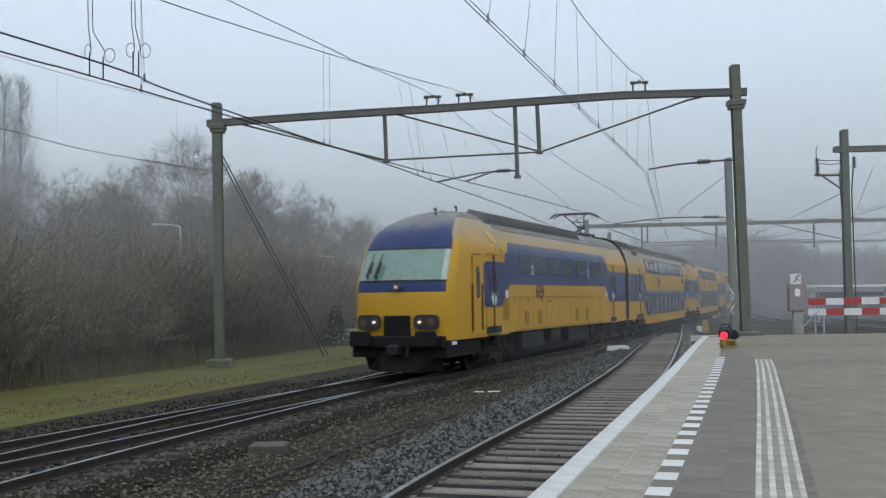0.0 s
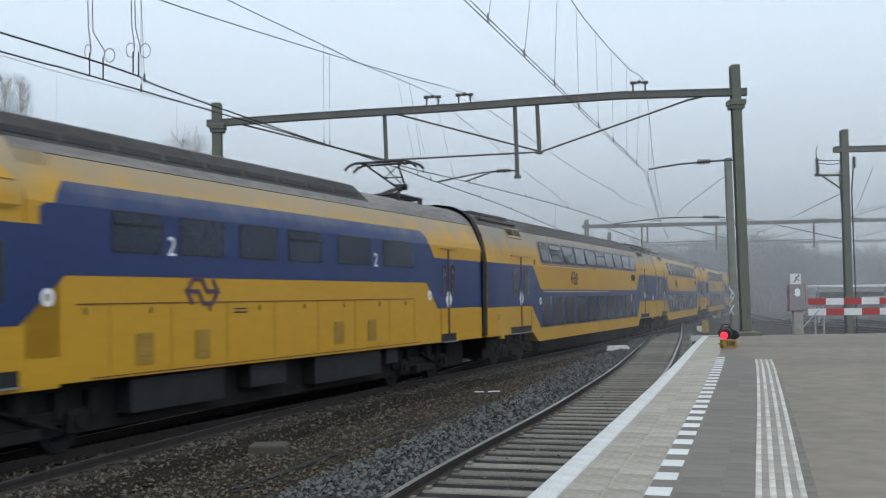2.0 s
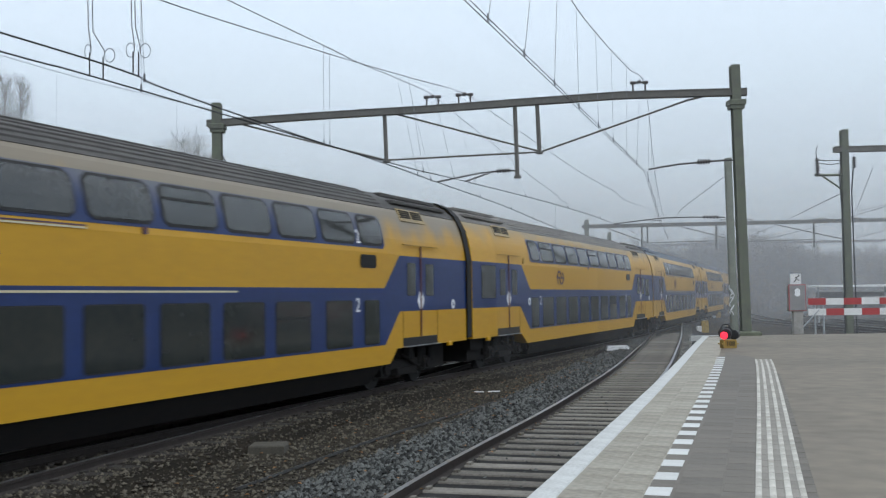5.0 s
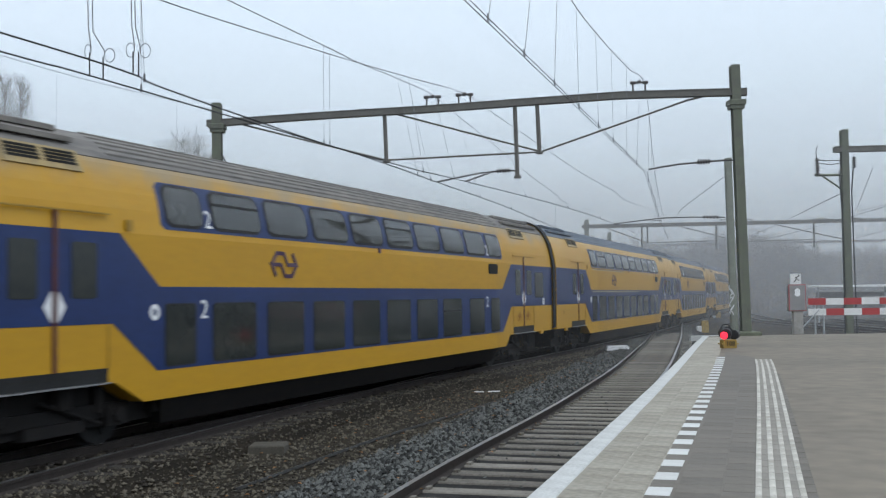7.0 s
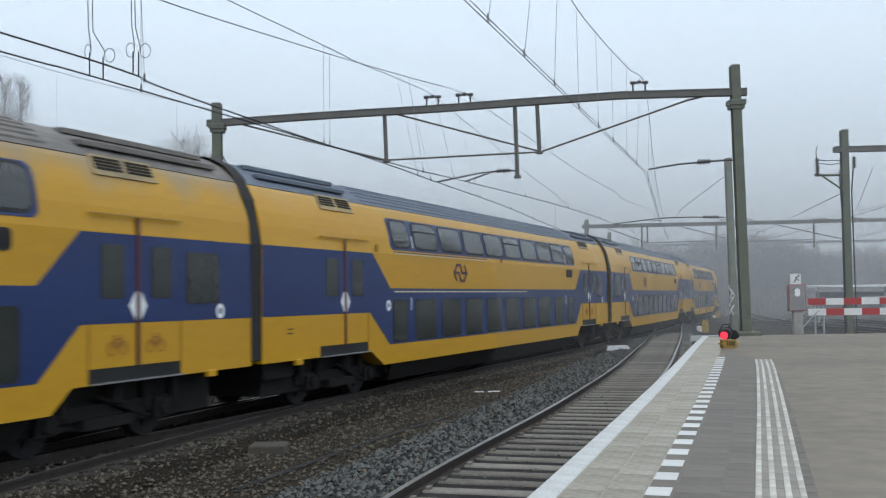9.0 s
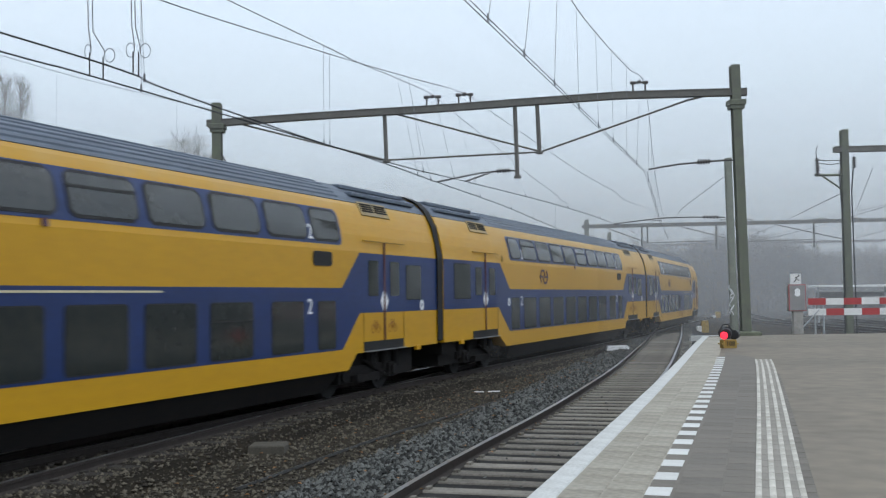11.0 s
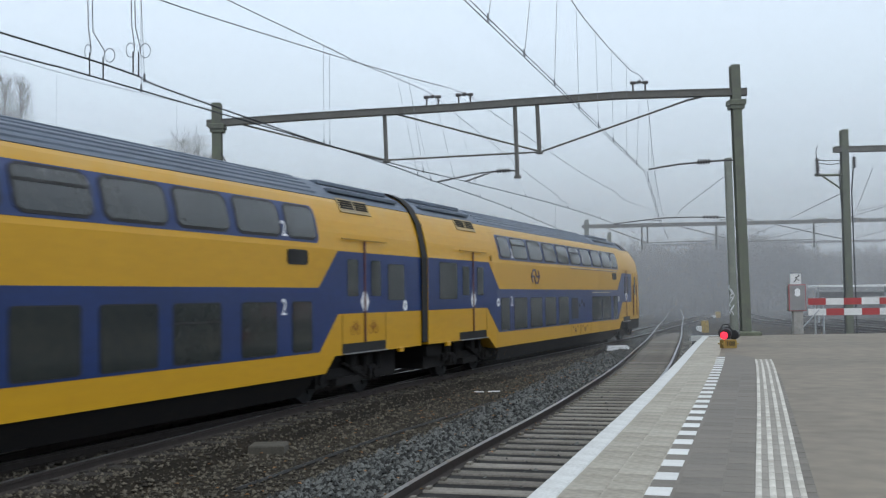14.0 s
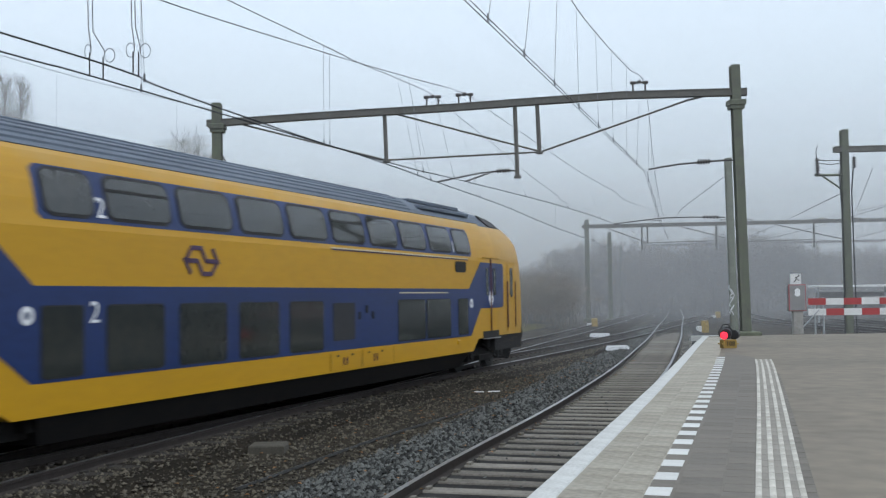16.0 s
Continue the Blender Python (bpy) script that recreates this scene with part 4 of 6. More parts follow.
    ub.solid([(X0 - 5.6, -1.36, 0.62), (X0 - 5.6, 1.36, 0.62), (X0 - 21.5, 1.36, 0.62), (X0 - 21.5, -1.36, 0.62), (X0 - 5.9, -1.12, 0.20), (X0 - 5.9, 1.12, 0.20), (X0 - 21.2, 1.12, 0.20), (X0 - 21.2, -1.12, 0.20)], [(0, 1, 2, 3), (4, 5, 6, 7), (0, 1, 5, 4), (1, 2, 6, 5), (2, 3, 7, 6), (3, 0, 4, 7)])
    part("underbelly", ub, UNDER, car, "black lower deck underbelly")
    for x in (X0 - 3.6, X0 - 23.2):
        bogie(x, car)
    underside(X0, 1.0, 5.0, car)
    if cab:
        nose(car, X0 - 24.4, -1, yellow_top=True)
        for sg in (1, -1):
            lv = Shape()
            q = [(23.3, 4.36, 0.86), (24.25, 4.24, 0.93), (24.6, 4.02, 1.10), (23.65, 4.06, 1.10)]
            lv.solid([(X0 - a, sg * y, z) for a, z, y in q] + [(X0 - a, sg * (y + 0.03), z + 0.03) for a, z, y in q], [(0, 1, 2, 3), (4, 5, 6, 7), (0, 1, 5, 4), (1, 2, 6, 5), (2, 3, 7, 6), (3, 0, 4, 7)])
            part("roof_louvre", lv, UNDER_GREY, car, "dark grey louvred roof hatch")
    return car


def nose(car, xb, direction, yellow_top=False):
    """Cab front: rings of half outlines at rising heights, corners rounded. direction: 1 forward, -1 backward."""
    k = direction
    levels = [(0.95, 2.62, 1.395), (1.35, 2.66, 1.40), (2.20, 2.62, 1.40), (2.46, 2.56, 1.40), (3.36, 2.08, 1.375), (3.52, 1.98, 1.355), (3.80, 1.74, 1.24), (4.04, 1.30, 1.12), (4.24, 0.75, 0.95), (4.40, 0.2, 0.74), (4.50, -0.4, 0.48), (4.56, -1.2, 0.2)]
    if yellow_top:
        levels = [(0.95, 1.50, 1.395), (1.35, 1.56, 1.40), (2.20, 1.52, 1.40), (2.46, 1.49, 1.40), (3.03, 1.36, 1.40), (3.36, 1.30, 1.355), (3.60, 1.23, 1.30), (3.80, 1.02, 1.23), (4.04, 0.46, 1.13), (4.22, -0.12, 0.98), (4.40, -0.80, 0.76), (4.53, -1.40, 0.46), (4.59, -1.55, 0.2)]
    rings = []
    for z, v, h in levels:
        back = -2.3 if not yellow_top else -1.6
        half = [(back, h), (v - 0.62, h), (v - 0.40, h - 0.03), (v - 0.24, h * 0.92 - 0.04), (v - 0.15, h * 0.8), (v - 0.05, h * 0.45), (v, 0.0)]
        if yellow_top:
            v += 0.20
            half = [(back, h), (v - 0.32, h), (v - 0.17, h - 0.04), (v - 0.08, h * 0.92 - 0.05), (v - 0.05, h * 0.78), (v - 0.02, h * 0.4), (v, 0.0)]
        half = [(max(a, back), y) for a, y in half]
        rings.append([(xb + k * a, y, z) for a, y in half] + [(xb + k * a, -y, z) for a, y in reversed(half[:-1])])
    n = len(rings[0])
    s = Shape()
    s.v = [q for r in rings for q in r]
    for i in range(len(rings) - 1):
        for j in range(n - 1):
            s.f.append((i * n + j, i * n + j + 1, (i + 1) * n + j + 1, (i + 1) * n + j))
            front = 3 <= j <= n - 5
            z = levels[i][0]
            if yellow_top:
                s.m.append(2 if z >= 4.03 else 0)
            else:
                s.m.append(1 if front and z > 2.1 and z < 4.3 else 2 if z >= 4.2 else 0)
    s.face([rings[-1][j] for j in range(n)], 2)
    s.face([rings[0][j] for j in range(n)], 0)
    part("cab_front", s, [YELLOW, BLUE, ROOF] if yellow_top else [POWER_YELLOW, BLUE_NOSE, ROOF_DUSTY], car, "yellow and blue moulded cab front", smooth=True)
    if not yellow_top:
        g0, g1 = rings[3], rings[4]
        w = Shape()
        cols = list(range(3, n - 3))
        bot = [Vector(g0[j]).lerp(Vector(g1[j]), 0.06) + Vector((k * 0.018, 0, 0)) for j in cols]
        top = [Vector(g1[j]).lerp(Vector(g0[j]), 0.05) + Vector((k * 0.018, 0, 0)) for j in cols]
        fr = Shape()
        for a in range(len(cols) - 1):
            w.face([bot[a], bot[a + 1], top[a + 1], top[a]])
            e = Vector((-0.006 * k, 0, 0))
            fr.face([Vector(g0[cols[a]]) + Vector((k * 0.006, 0, 0)), Vector(g0[cols[a + 1]]) + Vector((k * 0.006, 0, 0)), Vector(g1[cols[a + 1]]) + Vector((k * 0.006, 0, 0.0)), Vector(g1[cols[a]]) + Vector((k * 0.006, 0, 0.0))])
        frm = part("windscreen", fr, RUBBER, car, "black rubber windscreen surround")
        part("pane", w, WINDSHIELD, frm, "greenish reflecting windscreen pane")
    xf = xb + k * (2.66 if not yellow_top else 1.74)
    for sg in (1, -1):
        l = Shape()
        l.prism(rounded(sg * 0.80 - 0.33, sg * 0.80 + 0.33, 1.24, 1.62, 0.14), lambda a, b, d: (xf - k * 0.14 + k * d * 1.0, a, b), 0.16)
        hl = part("headlight", l, BLACK, car, "black rounded headlight cluster")
        for q, m in ((-0.16, LAMP_ON if sg > 0 else LAMP_GLASS), (0.16, LAMP_GLASS if sg > 0 else LAMP_ON)):
            b = Shape()
            b.tube((xf + k * 0.0, sg * 0.80 + q, 1.43), (xf + k * 0.035, sg * 0.80 + q, 1.43), 0.11, 0.10, 14, 0)
            part("lens", b, LAMP_GLASS, hl)
            c = Shape()
            c.tube((xf + k * 0.045, sg * 0.80 + q, 1.43), (xf + k * 0.055, sg * 0.80 + q, 1.43), 0.035, 0.03, 10)
            part("bulb", c, m if not yellow_top else LAMP_GLASS, hl)
        bf = Shape()
        bf.tube((xf - k * 0.4, sg * 0.92, 1.03), (xf + k * 0.28, sg * 0.92, 1.03), 0.09, 0.09, 10)
        bf.prism(rounded(sg * 0.92 - 0.29, sg * 0.92 + 0.29, 0.84, 1.20, 0.07), lambda a, b, d: (xf + k * (0.26 + d), a, b), 0.07)
        part("buffer", bf, UNDER, car, "black round buffer")
    p = Shape()
    p.prism(rounded(-0.36, 0.36, 1.02, 1.60, 0.03), lambda a, b, d: (xf - k * 0.05 + k * d, a, b), 0.10)
    for z in (1.15, 1.27, 1.39, 1.51):
        p.box(min(xf, xf + k * 0.065), max(xf, xf + k * 0.065), -0.33, 0.33, z - 0.012, z + 0.012)
    part("coupler_cover", p, UNDER, car, "dark ribbed coupler cover")
    d = Shape()
    d.box(min(xf - k * 2.6, xf - k * 0.1), max(xf - k * 2.6, xf - k * 0.1), -1.33, 1.33, 0.52, 0.96, c=0.03)
    d.box(min(xf - k * 0.15, xf + k * 0.12), max(xf - k * 0.15, xf + k * 0.12), -1.30, 1.30, 0.80, 1.08, c=0.04)
    part("buffer_beam", d, UNDER, car, "black buffer beam")
    q = Shape()
    q.solid([(xf - k * 0.5, -1.05, 0.18), (xf - k * 0.5, 1.05, 0.18), (xf + k * 0.08, 0.45, 0.16), (xf + k * 0.08, -0.45, 0.16), (xf - k * 0.4, -1.15, 0.62), (xf - k * 0.4, 1.15, 0.62), (xf + k * 0.0, 0.5, 0.62), (xf + k * 0.0, -0.5, 0.62)],
            [(0, 1, 2, 3), (4, 5, 6, 7), (0, 3, 7, 4), (3, 2, 6, 7), (2, 1, 5, 6), (1, 0, 4, 5)])
    part("snow_plough", q, UNDER, car, "black track clearing plough")
    c = Shape()
    c.box(min(xf, xf + k * 0.35), max(xf, xf + k * 0.35), -0.16, 0.16, 0.62, 0.86, c=0.04)
    c.tube((xf + k * 0.1, 0.3, 0.55), (xf + k * 0.12, 0.34, 0.80), 0.06, 0.05, 8)
    part("coupler", c, UNDER_GREY, car, "grimy steel coupler")


def power_car():
    """Leading power car: cab in front, machine room, pantograph at its rear end."""
    car = thing("power_car", "yellow and blue electric power car with sooty grey roof", "locomotive")
    xr = -X0                      # rear gap
    X1 = xr                       # distances v run forward from the rear gap
    bottom = [(-0.17, 0.94), (-17.0, 0.98), (-20.0, 1.02)]
    shell(X1, -17.2, -0.17, [(-17.2, 1.0), (-0.17, 0.93)], section("loc"), POWER_YELLOW, ROOF_DUSTY, car, "sooty grey roof", "yellow painted body shell", ribs=False)
    for sg in (1, -1):
        pl = lambda a, b, d, sg=sg: (X1 + a, sg * (HW + d), b)
        sd = lambda a, b, d, sg=sg: (X1 + a, sg * (HW + d + 0.006), b)
        rear = [(0.17, 3.02), (3.62, 3.03), (3.92, 3.34), (16.85, 3.34), (16.96, 3.28), (16.96, 3.05), (18.6, 3.05), (18.78, 2.9), (18.78, 1.85), (18.66, 1.77), (17.30, 1.77), (16.49, 2.41), (4.14, 2.41), (3.40, 1.78), (0.17, 1.78)]
        panel("livery_panel", rear, pl, BLUE, car, 0.006, "dark blue painted side panel")
        s = Shape()
        s.solid([(X1 + 3.95, sg * 1.408, 3.34), (X1 + 16.7, sg * 1.408, 3.34), (X1 + 16.6, sg * 1.368, 3.51), (X1 + 4.05, sg * 1.368, 3.51), (X1 + 4.3, sg * 1.313, 3.66), (X1 + 16.45, sg * 1.313, 3.66)], [(0, 1, 2, 3), (3, 2, 5, 4)])
        part("livery_panel", s, BLUE_GRIMY, car)
        for a, b in ((14.45, 15.57), (12.78, 14.0), (11.11, 12.33), (9.45, 10.71), (7.25, 8.74), (4.96, 6.6)):
            w = window(a, b, 2.76, 3.32, sd, car, WINDOW_BLUE, r=0.04, frame_w=0.015, vent=a > 14 or 9 < a < 10, raised=0.008)
        door(2.68, 1.14, 3.0, sd, car, 1.8, width=1.05, pane_at=0.30, pane_half=0.10)
        door(17.95, 1.22, 2.95, sd, car, 1.77, width=1.3, tops=3.25, pane_at=0.28, pane_half=0.10)
        cd = panel("cab_door", [(19.05, 1.05), (19.72, 1.05), (19.72, 3.2), (19.05, 3.2)], sd, YELLOW, car, 0.012)
        panel("pane", rounded(19.18, 19.42, 2.02, 2.88, 0.10), lambda a, b, d, sd=sd: sd(a, b, d + 0.012), WINDOW_LOW, cd, 0.008)
        for a in (19.0, 19.76):
            panel("grab_rail", [(a - 0.02, 1.15), (a + 0.02, 1.15), (a + 0.02, 2.4), (a - 0.02, 2.4)], sd, DARKRED, car, 0.04)
        panel("lintel", [(19.0, 3.2), (19.6, 3.2), (19.6, 3.225), (19.0, 3.225)], sd, DARKRED, car, 0.02)
        emblem(-13.4, 2.20, 0.44, lambda a, b, d, sg=sg: (X1 - a, sg * (HW + d + 0.006), b), car)
        rot = pose(0, 0, 0, 90, 0, 180) if sg > 0 else pose(0, 0, 0, 90, 0, 0)
        for v in (14.22, 7.0):
            letters("class_number", "2", 0.42, WHITE, car, Matrix.Translation((X1 + v, sg * (HW + 0.018), 2.86)) @ rot)
        for v in (14.85, 13.4, 8.72, 7.2):
            gr = panel("grille", rounded(v - 0.2, v + 0.2, 1.15, 1.6, 0.03), sd, OCHRE, car, 0.01)
            for i in range(6):
                z = 1.2 + i * 0.07
                panel("slat", [(v - 0.17, z), (v + 0.17, z), (v + 0.17, z + 0.03), (v - 0.17, z + 0.03)], lambda a, b, d, sd=sd: sd(a, b, d + 0.01), OCHRE, gr, 0.008)
        panel("seam", [(5.0, 2.02), (16.3, 2.02), (16.3, 2.035), (5.0, 2.035)], sd, DARKRED, car, 0.006)
        panel("seam", [(4.5, 1.0), (16.0, 1.02), (16.0, 1.035), (4.5, 1.015)], sd, DARKRED, car, 0.006)
        for v in (4.9, 6.3, 8.0, 9.6, 11.2, 12.7, 14.2, 15.6):
            sm = panel("hatch_seam", [(v, 1.06), (v + 0.012, 1.06), (v + 0.012, 2.02), (v, 2.02)], sd, OCHRE, car, 0.004)
            for q in (0.5,):
                panel("hinge", [(v + q, 1.88), (v + q + 0.025, 1.88), (v + q + 0.025, 1.97), (v + q, 1.97)], sd, BLACK, sm, 0.012)
        for i in range(2):
            panel("inscription", [(12.2 - 0.1, 1.90 - i * 0.06), (12.5, 1.90 - i * 0.06), (12.5, 1.925 - i * 0.06), (12.1, 1.925 - i * 0.06)], sd, BLACK, car, 0.004)
        panel("plate_bar", [(20.75, 0.83), (21.1, 0.83), (21.1, 0.92), (20.75, 0.92)], lambda a, b, d, sg=sg: (X1 + a, sg * (1.335 + d), b), WHITE, car, 0.006)
        for u, z in ((16.82, 2.12), (3.95, 2.10)):
            round_sticker(u, z, sd, car)
        h = Shape()
        hp = [(18.25, 3.92, 1.175), (17.70, 3.92, 1.175), (17.32, 3.58, 1.325), (17.88, 3.58, 1.325)]
        h.solid([(X1 + a, sg * y, z) for a, z, y in hp] + [(X1 + a, sg * (y + 0.02), z + 0.012) for a, z, y in hp], [(0, 1, 2, 3), (4, 5, 6, 7), (0, 1, 5, 4), (1, 2, 6, 5), (2, 3, 7, 6), (3, 0, 4, 7)])
        part("roof_hatch", h, YELLOW, car, "yellow roof hatch")
        # long roof box with dark air slots
        rb = Shape()
        rb.solid([(X1 + 6.4, sg * 1.0, 4.18), (X1 + 17.6, sg * 1.0, 4.18), (X1 + 17.3, sg * 0.93, 4.50), (X1 + 7.1, sg * 0.93, 4.50), (X1 + 6.4, sg * 0.4, 4.42), (X1 + 17.6, sg * 0.4, 4.42), (X1 + 17.3, sg * 0.42, 4.64), (X1 + 7.1, sg * 0.42, 4.64)], [(0, 1, 2, 3), (3, 2, 6, 7), (0, 3, 7, 4), (1, 2, 6, 5), (4, 5, 6, 7), (0, 1, 5, 4)])
        box = part("roof_box", rb, ROOF_SOOT, car, "sooty raised roof box")
        for i in range(9):
            v0 = 7.0 + i * 1.15
            sl = Shape()
            sl.solid([(X1 + v0, sg * 0.998, 4.25), (X1 + v0 + 1.0, sg * 0.998, 4.25), (X1 + v0 + 1.0, sg * 0.978, 4.345), (X1 + v0, sg * 0.978, 4.345), (X1 + v0, sg * 0.92, 4.25), (X1 + v0 + 1.0, sg * 0.92, 4.25), (X1 + v0 + 1.0, sg * 0.90, 4.345), (X1 + v0, sg * 0.90, 4.345)], [(0, 1, 2, 3), (0, 1, 5, 4), (1, 2, 6, 5), (2, 3, 7, 6), (3, 0, 4, 7), (4, 5, 6, 7)])
            part("air_slot", sl, BLACK, box)
    nose(car, X1 + 18.88, 1)
    # wipers, top lamp, horns, aerial
    for y in (-0.62, -0.86):
        w = Shape()
        w.tube((X1 + 21.47, y, 2.52), (X1 + 21.36, y + 0.02, 2.80), 0.02, 0.016, 5)
        w.tube((X1 + 21.46, y - 0.05, 2.60), (X1 + 21.12, y + 0.05, 3.22), 0.03, 0.012, 5)
        w.tube((X1 + 21.40, y + 0.03, 2.72), (X1 + 21.26, y + 0.07, 3.0), 0.045, 0.02, 5)
        part("wiper", w, BLACK, car)
    t = Shape()
    t.tube((X1 + 21.50, 0, 2.33), (X1 + 21.60, 0, 2.33), 0.105, 0.10, 16)
    t.tube((X1 + 21.60, 0, 2.33), (X1 + 21.61, 0, 2.33), 0.075, 0.075, 12)
    tl = part("top_lamp", t, LAMP_GLASS, car, "round lamp under the windscreen")
    t = Shape()
    t.tube((X1 + 21.61, 0, 2.33), (X1 + 21.62, 0, 2.33), 0.045, 0.04, 10)
    part("bulb", t, WHITE, tl)
    for v, y in ((18.1, 0.35), (19.3, 0.2)):
        h = Shape()
        h.tube((X1 + v, y, 4.15), (X1 + v, y, 4.64 if v < 19 else 4.50), 0.035, 0.025, 8)
        h.tube((X1 + v - 0.04, y, 4.63 if v < 19 else 4.49), (X1 + v + 0.07, y, 4.64 if v < 19 else 4.50), 0.03, 0.04, 8)
        part("horn", h, BLACK, car)
    gangway(X1, 0.0, car)
    # added black block stands in for the shade under the power car
    uf = Shape()
    uf.box(X1 + 0.7, X1 + 18.5, -1.02, 1.02, 0.26, 0.96)
    part("underfloor_shade", uf, UNDER, car, "black block standing in for underfloor shade")
    pantograph(X1 + 3.15, car)
    for x in (X1 + 3.7, X1 + 17.2):
        bogie(x, car)
    for a, b, z in ((12.6, 15.0, 0.45), (10.6, 11.8, 0.55), (6.5, 9.5, 0.42), (5.6, 6.2, 0.6)):
        s = Shape()
        s.box(X1 + a, X1 + b, -1.28, 1.28, z, 0.96, c=0.03)
        part("equipment_box", s, UNDER_GREY, car, "dark underfloor equipment box")
    return car


def pantograph(x, car):
    """Single-arm pantograph, raised to the wire; its knee points to the rear."""
    p = thing_part("pantograph", car)
    tagged(p, "raised black pantograph frame")
    base = Shape()
    for y in (-0.55, 0.55):
        base.tube((x - 0.8, y, 4.60), (x + 0.8, y, 4.60), 0.045, 0.045, 6)
        for q in (-0.7, 0.7):
            base.tube((x + q, y, 4.40), (x + q, y, 4.60), 0.08, 0.06, 8)
    for q in (-0.8, 0.0, 0.8):
        base.tube((x + q, -0.55, 4.60), (x + q, 0.55, 4.60), 0.045, 0.045, 6)
    part("base_frame", base, BLACK, p)
    low = Shape()
    low.tube((x + 0.45, 0, 4.64), (x - 0.75, 0, 4.95), 0.065, 0.05, 7)
    low.tube((x + 0.25, 0.05, 4.60), (x - 0.70, 0.05, 4.86), 0.022, 0.022, 5)
    low.tube((x - 0.75, -0.16, 4.95), (x - 0.75, 0.16, 4.95), 0.085, 0.085, 8)
    low.tube((x - 0.55, 0, 4.62), (x - 0.62, 0, 4.86), 0.05, 0.03, 6)
    part("lower_arm", low, BLACK, p)
    up = Shape()
    for y in (-0.4, 0.4):
        up.tube((x - 0.75, y * 0.3, 4.95), (x + 0.30, y, 5.36), 0.028, 0.024, 5)
    up.tube((x - 0.25, -0.26, 5.15), (x - 0.25, 0.26, 5.15), 0.02, 0.02, 5)
    up.tube((x - 0.25, -0.26, 5.15), (x + 0.30, 0.4, 5.36), 0.014, 0.014, 5)
    up.tube((x - 0.80, 0, 5.02), (x + 0.34, 0, 5.42), 0.014, 0.014, 5)
    part("upper_arm", up, BLACK, p)
    head = Shape()
    for q in (0.05, 0.55):
        head.path([(x + q, -0.98, 5.30), (x + q, -0.86, 5.40), (x + q, -0.7, 5.46), (x + q, 0.7, 5.46), (x + q, 0.86, 5.40), (x + q, 0.98, 5.30)], 0.035, 6)
    for y in (-0.5, 0.5):
        head.tube((x + 0.05, y, 5.44), (x + 0.55, y, 5.44), 0.03, 0.03, 5)
        head.tube((x + 0.30, y * 0.8, 5.36), (x + 0.30, y, 5.46), 0.035, 0.035, 5)
    part("contact_head", head, BLACK, p)


CARS = [power_car()]
CARS.append(coach("coach", "yellow and blue double-deck coach with grimy roof, first class", True, True))
CARS.append(coach("coach", "yellow and blue double-deck coach with dusty roof", False, True))
CARS.append(coach("coach", "yellow and blue double-deck coach, first class, clean", True, False))
CARS.append(coach("coach", "yellow and blue double-deck coach with clean ribbed roof", False, False))
CARS.append(coach("driving_coach", "yellow and blue double-deck coach with a driving cab", False, False, cab=True))


# ---- overhead line: portals, arms, wires ----
def h_beam(s, a, b, w=0.24, t=0.018, up=(0, 0, 1)):
    """H section between two points, flanges square to the track-side direction."""
    a, b = Vector(a), Vector(b)
    d = (b - a).normalized()
    x = d.cross(Vector((0, 1, 0)) if abs(d.y) < 0.9 else Vector((1, 0, 0))).normalized()
    y = d.cross(x)
    h = w / 2
    for x0, x1, y0, y1 in ((-h, h, -h, -h + t), (-h, h, h - t, h), (-t / 2, t / 2, -h + t, h - t)):
        v = [p + x * i + y * j for p in (a, b) for i, j in ((x0, y0), (x1, y0), (x1, y1), (x0, y1))]
        s.solid(v, [(3, 2, 1, 0), (4, 5, 6, 7), (0, 1, 5, 4), (1, 2, 6, 5), (2, 3, 7, 6), (3, 0, 4, 7)])


def insulator(parent, a, b, r=0.06):
    a, b = Vector(a), Vector(b)
    s = Shape()
    s.tube(a, b, r * 0.45, r * 0.45, 8)
    for i in range(5):
        c = a.lerp(b, (i + 0.5) / 5)
        d = (b - a).normalized() * 0.02
        s.tube(c - d, c + d, r, r * 0.8, 8)
    return part("insulator", s, INSUL, parent, "dark ribbed insulator")


def pole(parent, base, top, w=0.30, material=None):
    s = Shape()
    h_beam(s, base, top, w)
    p = part("post", s, material or POLE, parent, "green grey steel post")
    f = Shape()
    x, y, z = base
    f.box(x - 0.38, x + 0.38, y - 0.38, y + 0.38, z - 0.4, z + 0.10, c=0.04)
    part("footing", f, MOSSY, parent, "mossy concrete footing")
    return p


def beam(parent, a, b, h=0.26):
    a, b = Vector(a), Vector(b)
    d = (b - a).normalized()
    n = Vector((d.y, -d.x, 0))
    s = Shape()
    for y0, y1, z0, z1 in ((-0.14, 0.14, -h / 2, -h / 2 + 0.03), (-0.14, 0.14, h / 2 - 0.03, h / 2), (-0.12, -0.10, -h / 2 + 0.03, h / 2 - 0.03), (0.10, 0.12, -h / 2 + 0.03, h / 2 - 0.03)):
        v = [p + n * i + Vector((0, 0, j)) for p in (a, b) for i, j in ((y0, z0), (y1, z0), (y1, z1), (y0, z1))]
        s.solid(v, [(3, 2, 1, 0), (4, 5, 6, 7), (0, 1, 5, 4), (1, 2, 6, 5), (2, 3, 7, 6), (3, 0, 4, 7)])
    return part("beam", s, POLE_BROWN, parent, "weathered steel cross beam")


def rod(parent, name, pts, r, material, label=""):
    s = Shape()
    s.path(pts, r, 6)
    return part(name, s, material, parent, label)


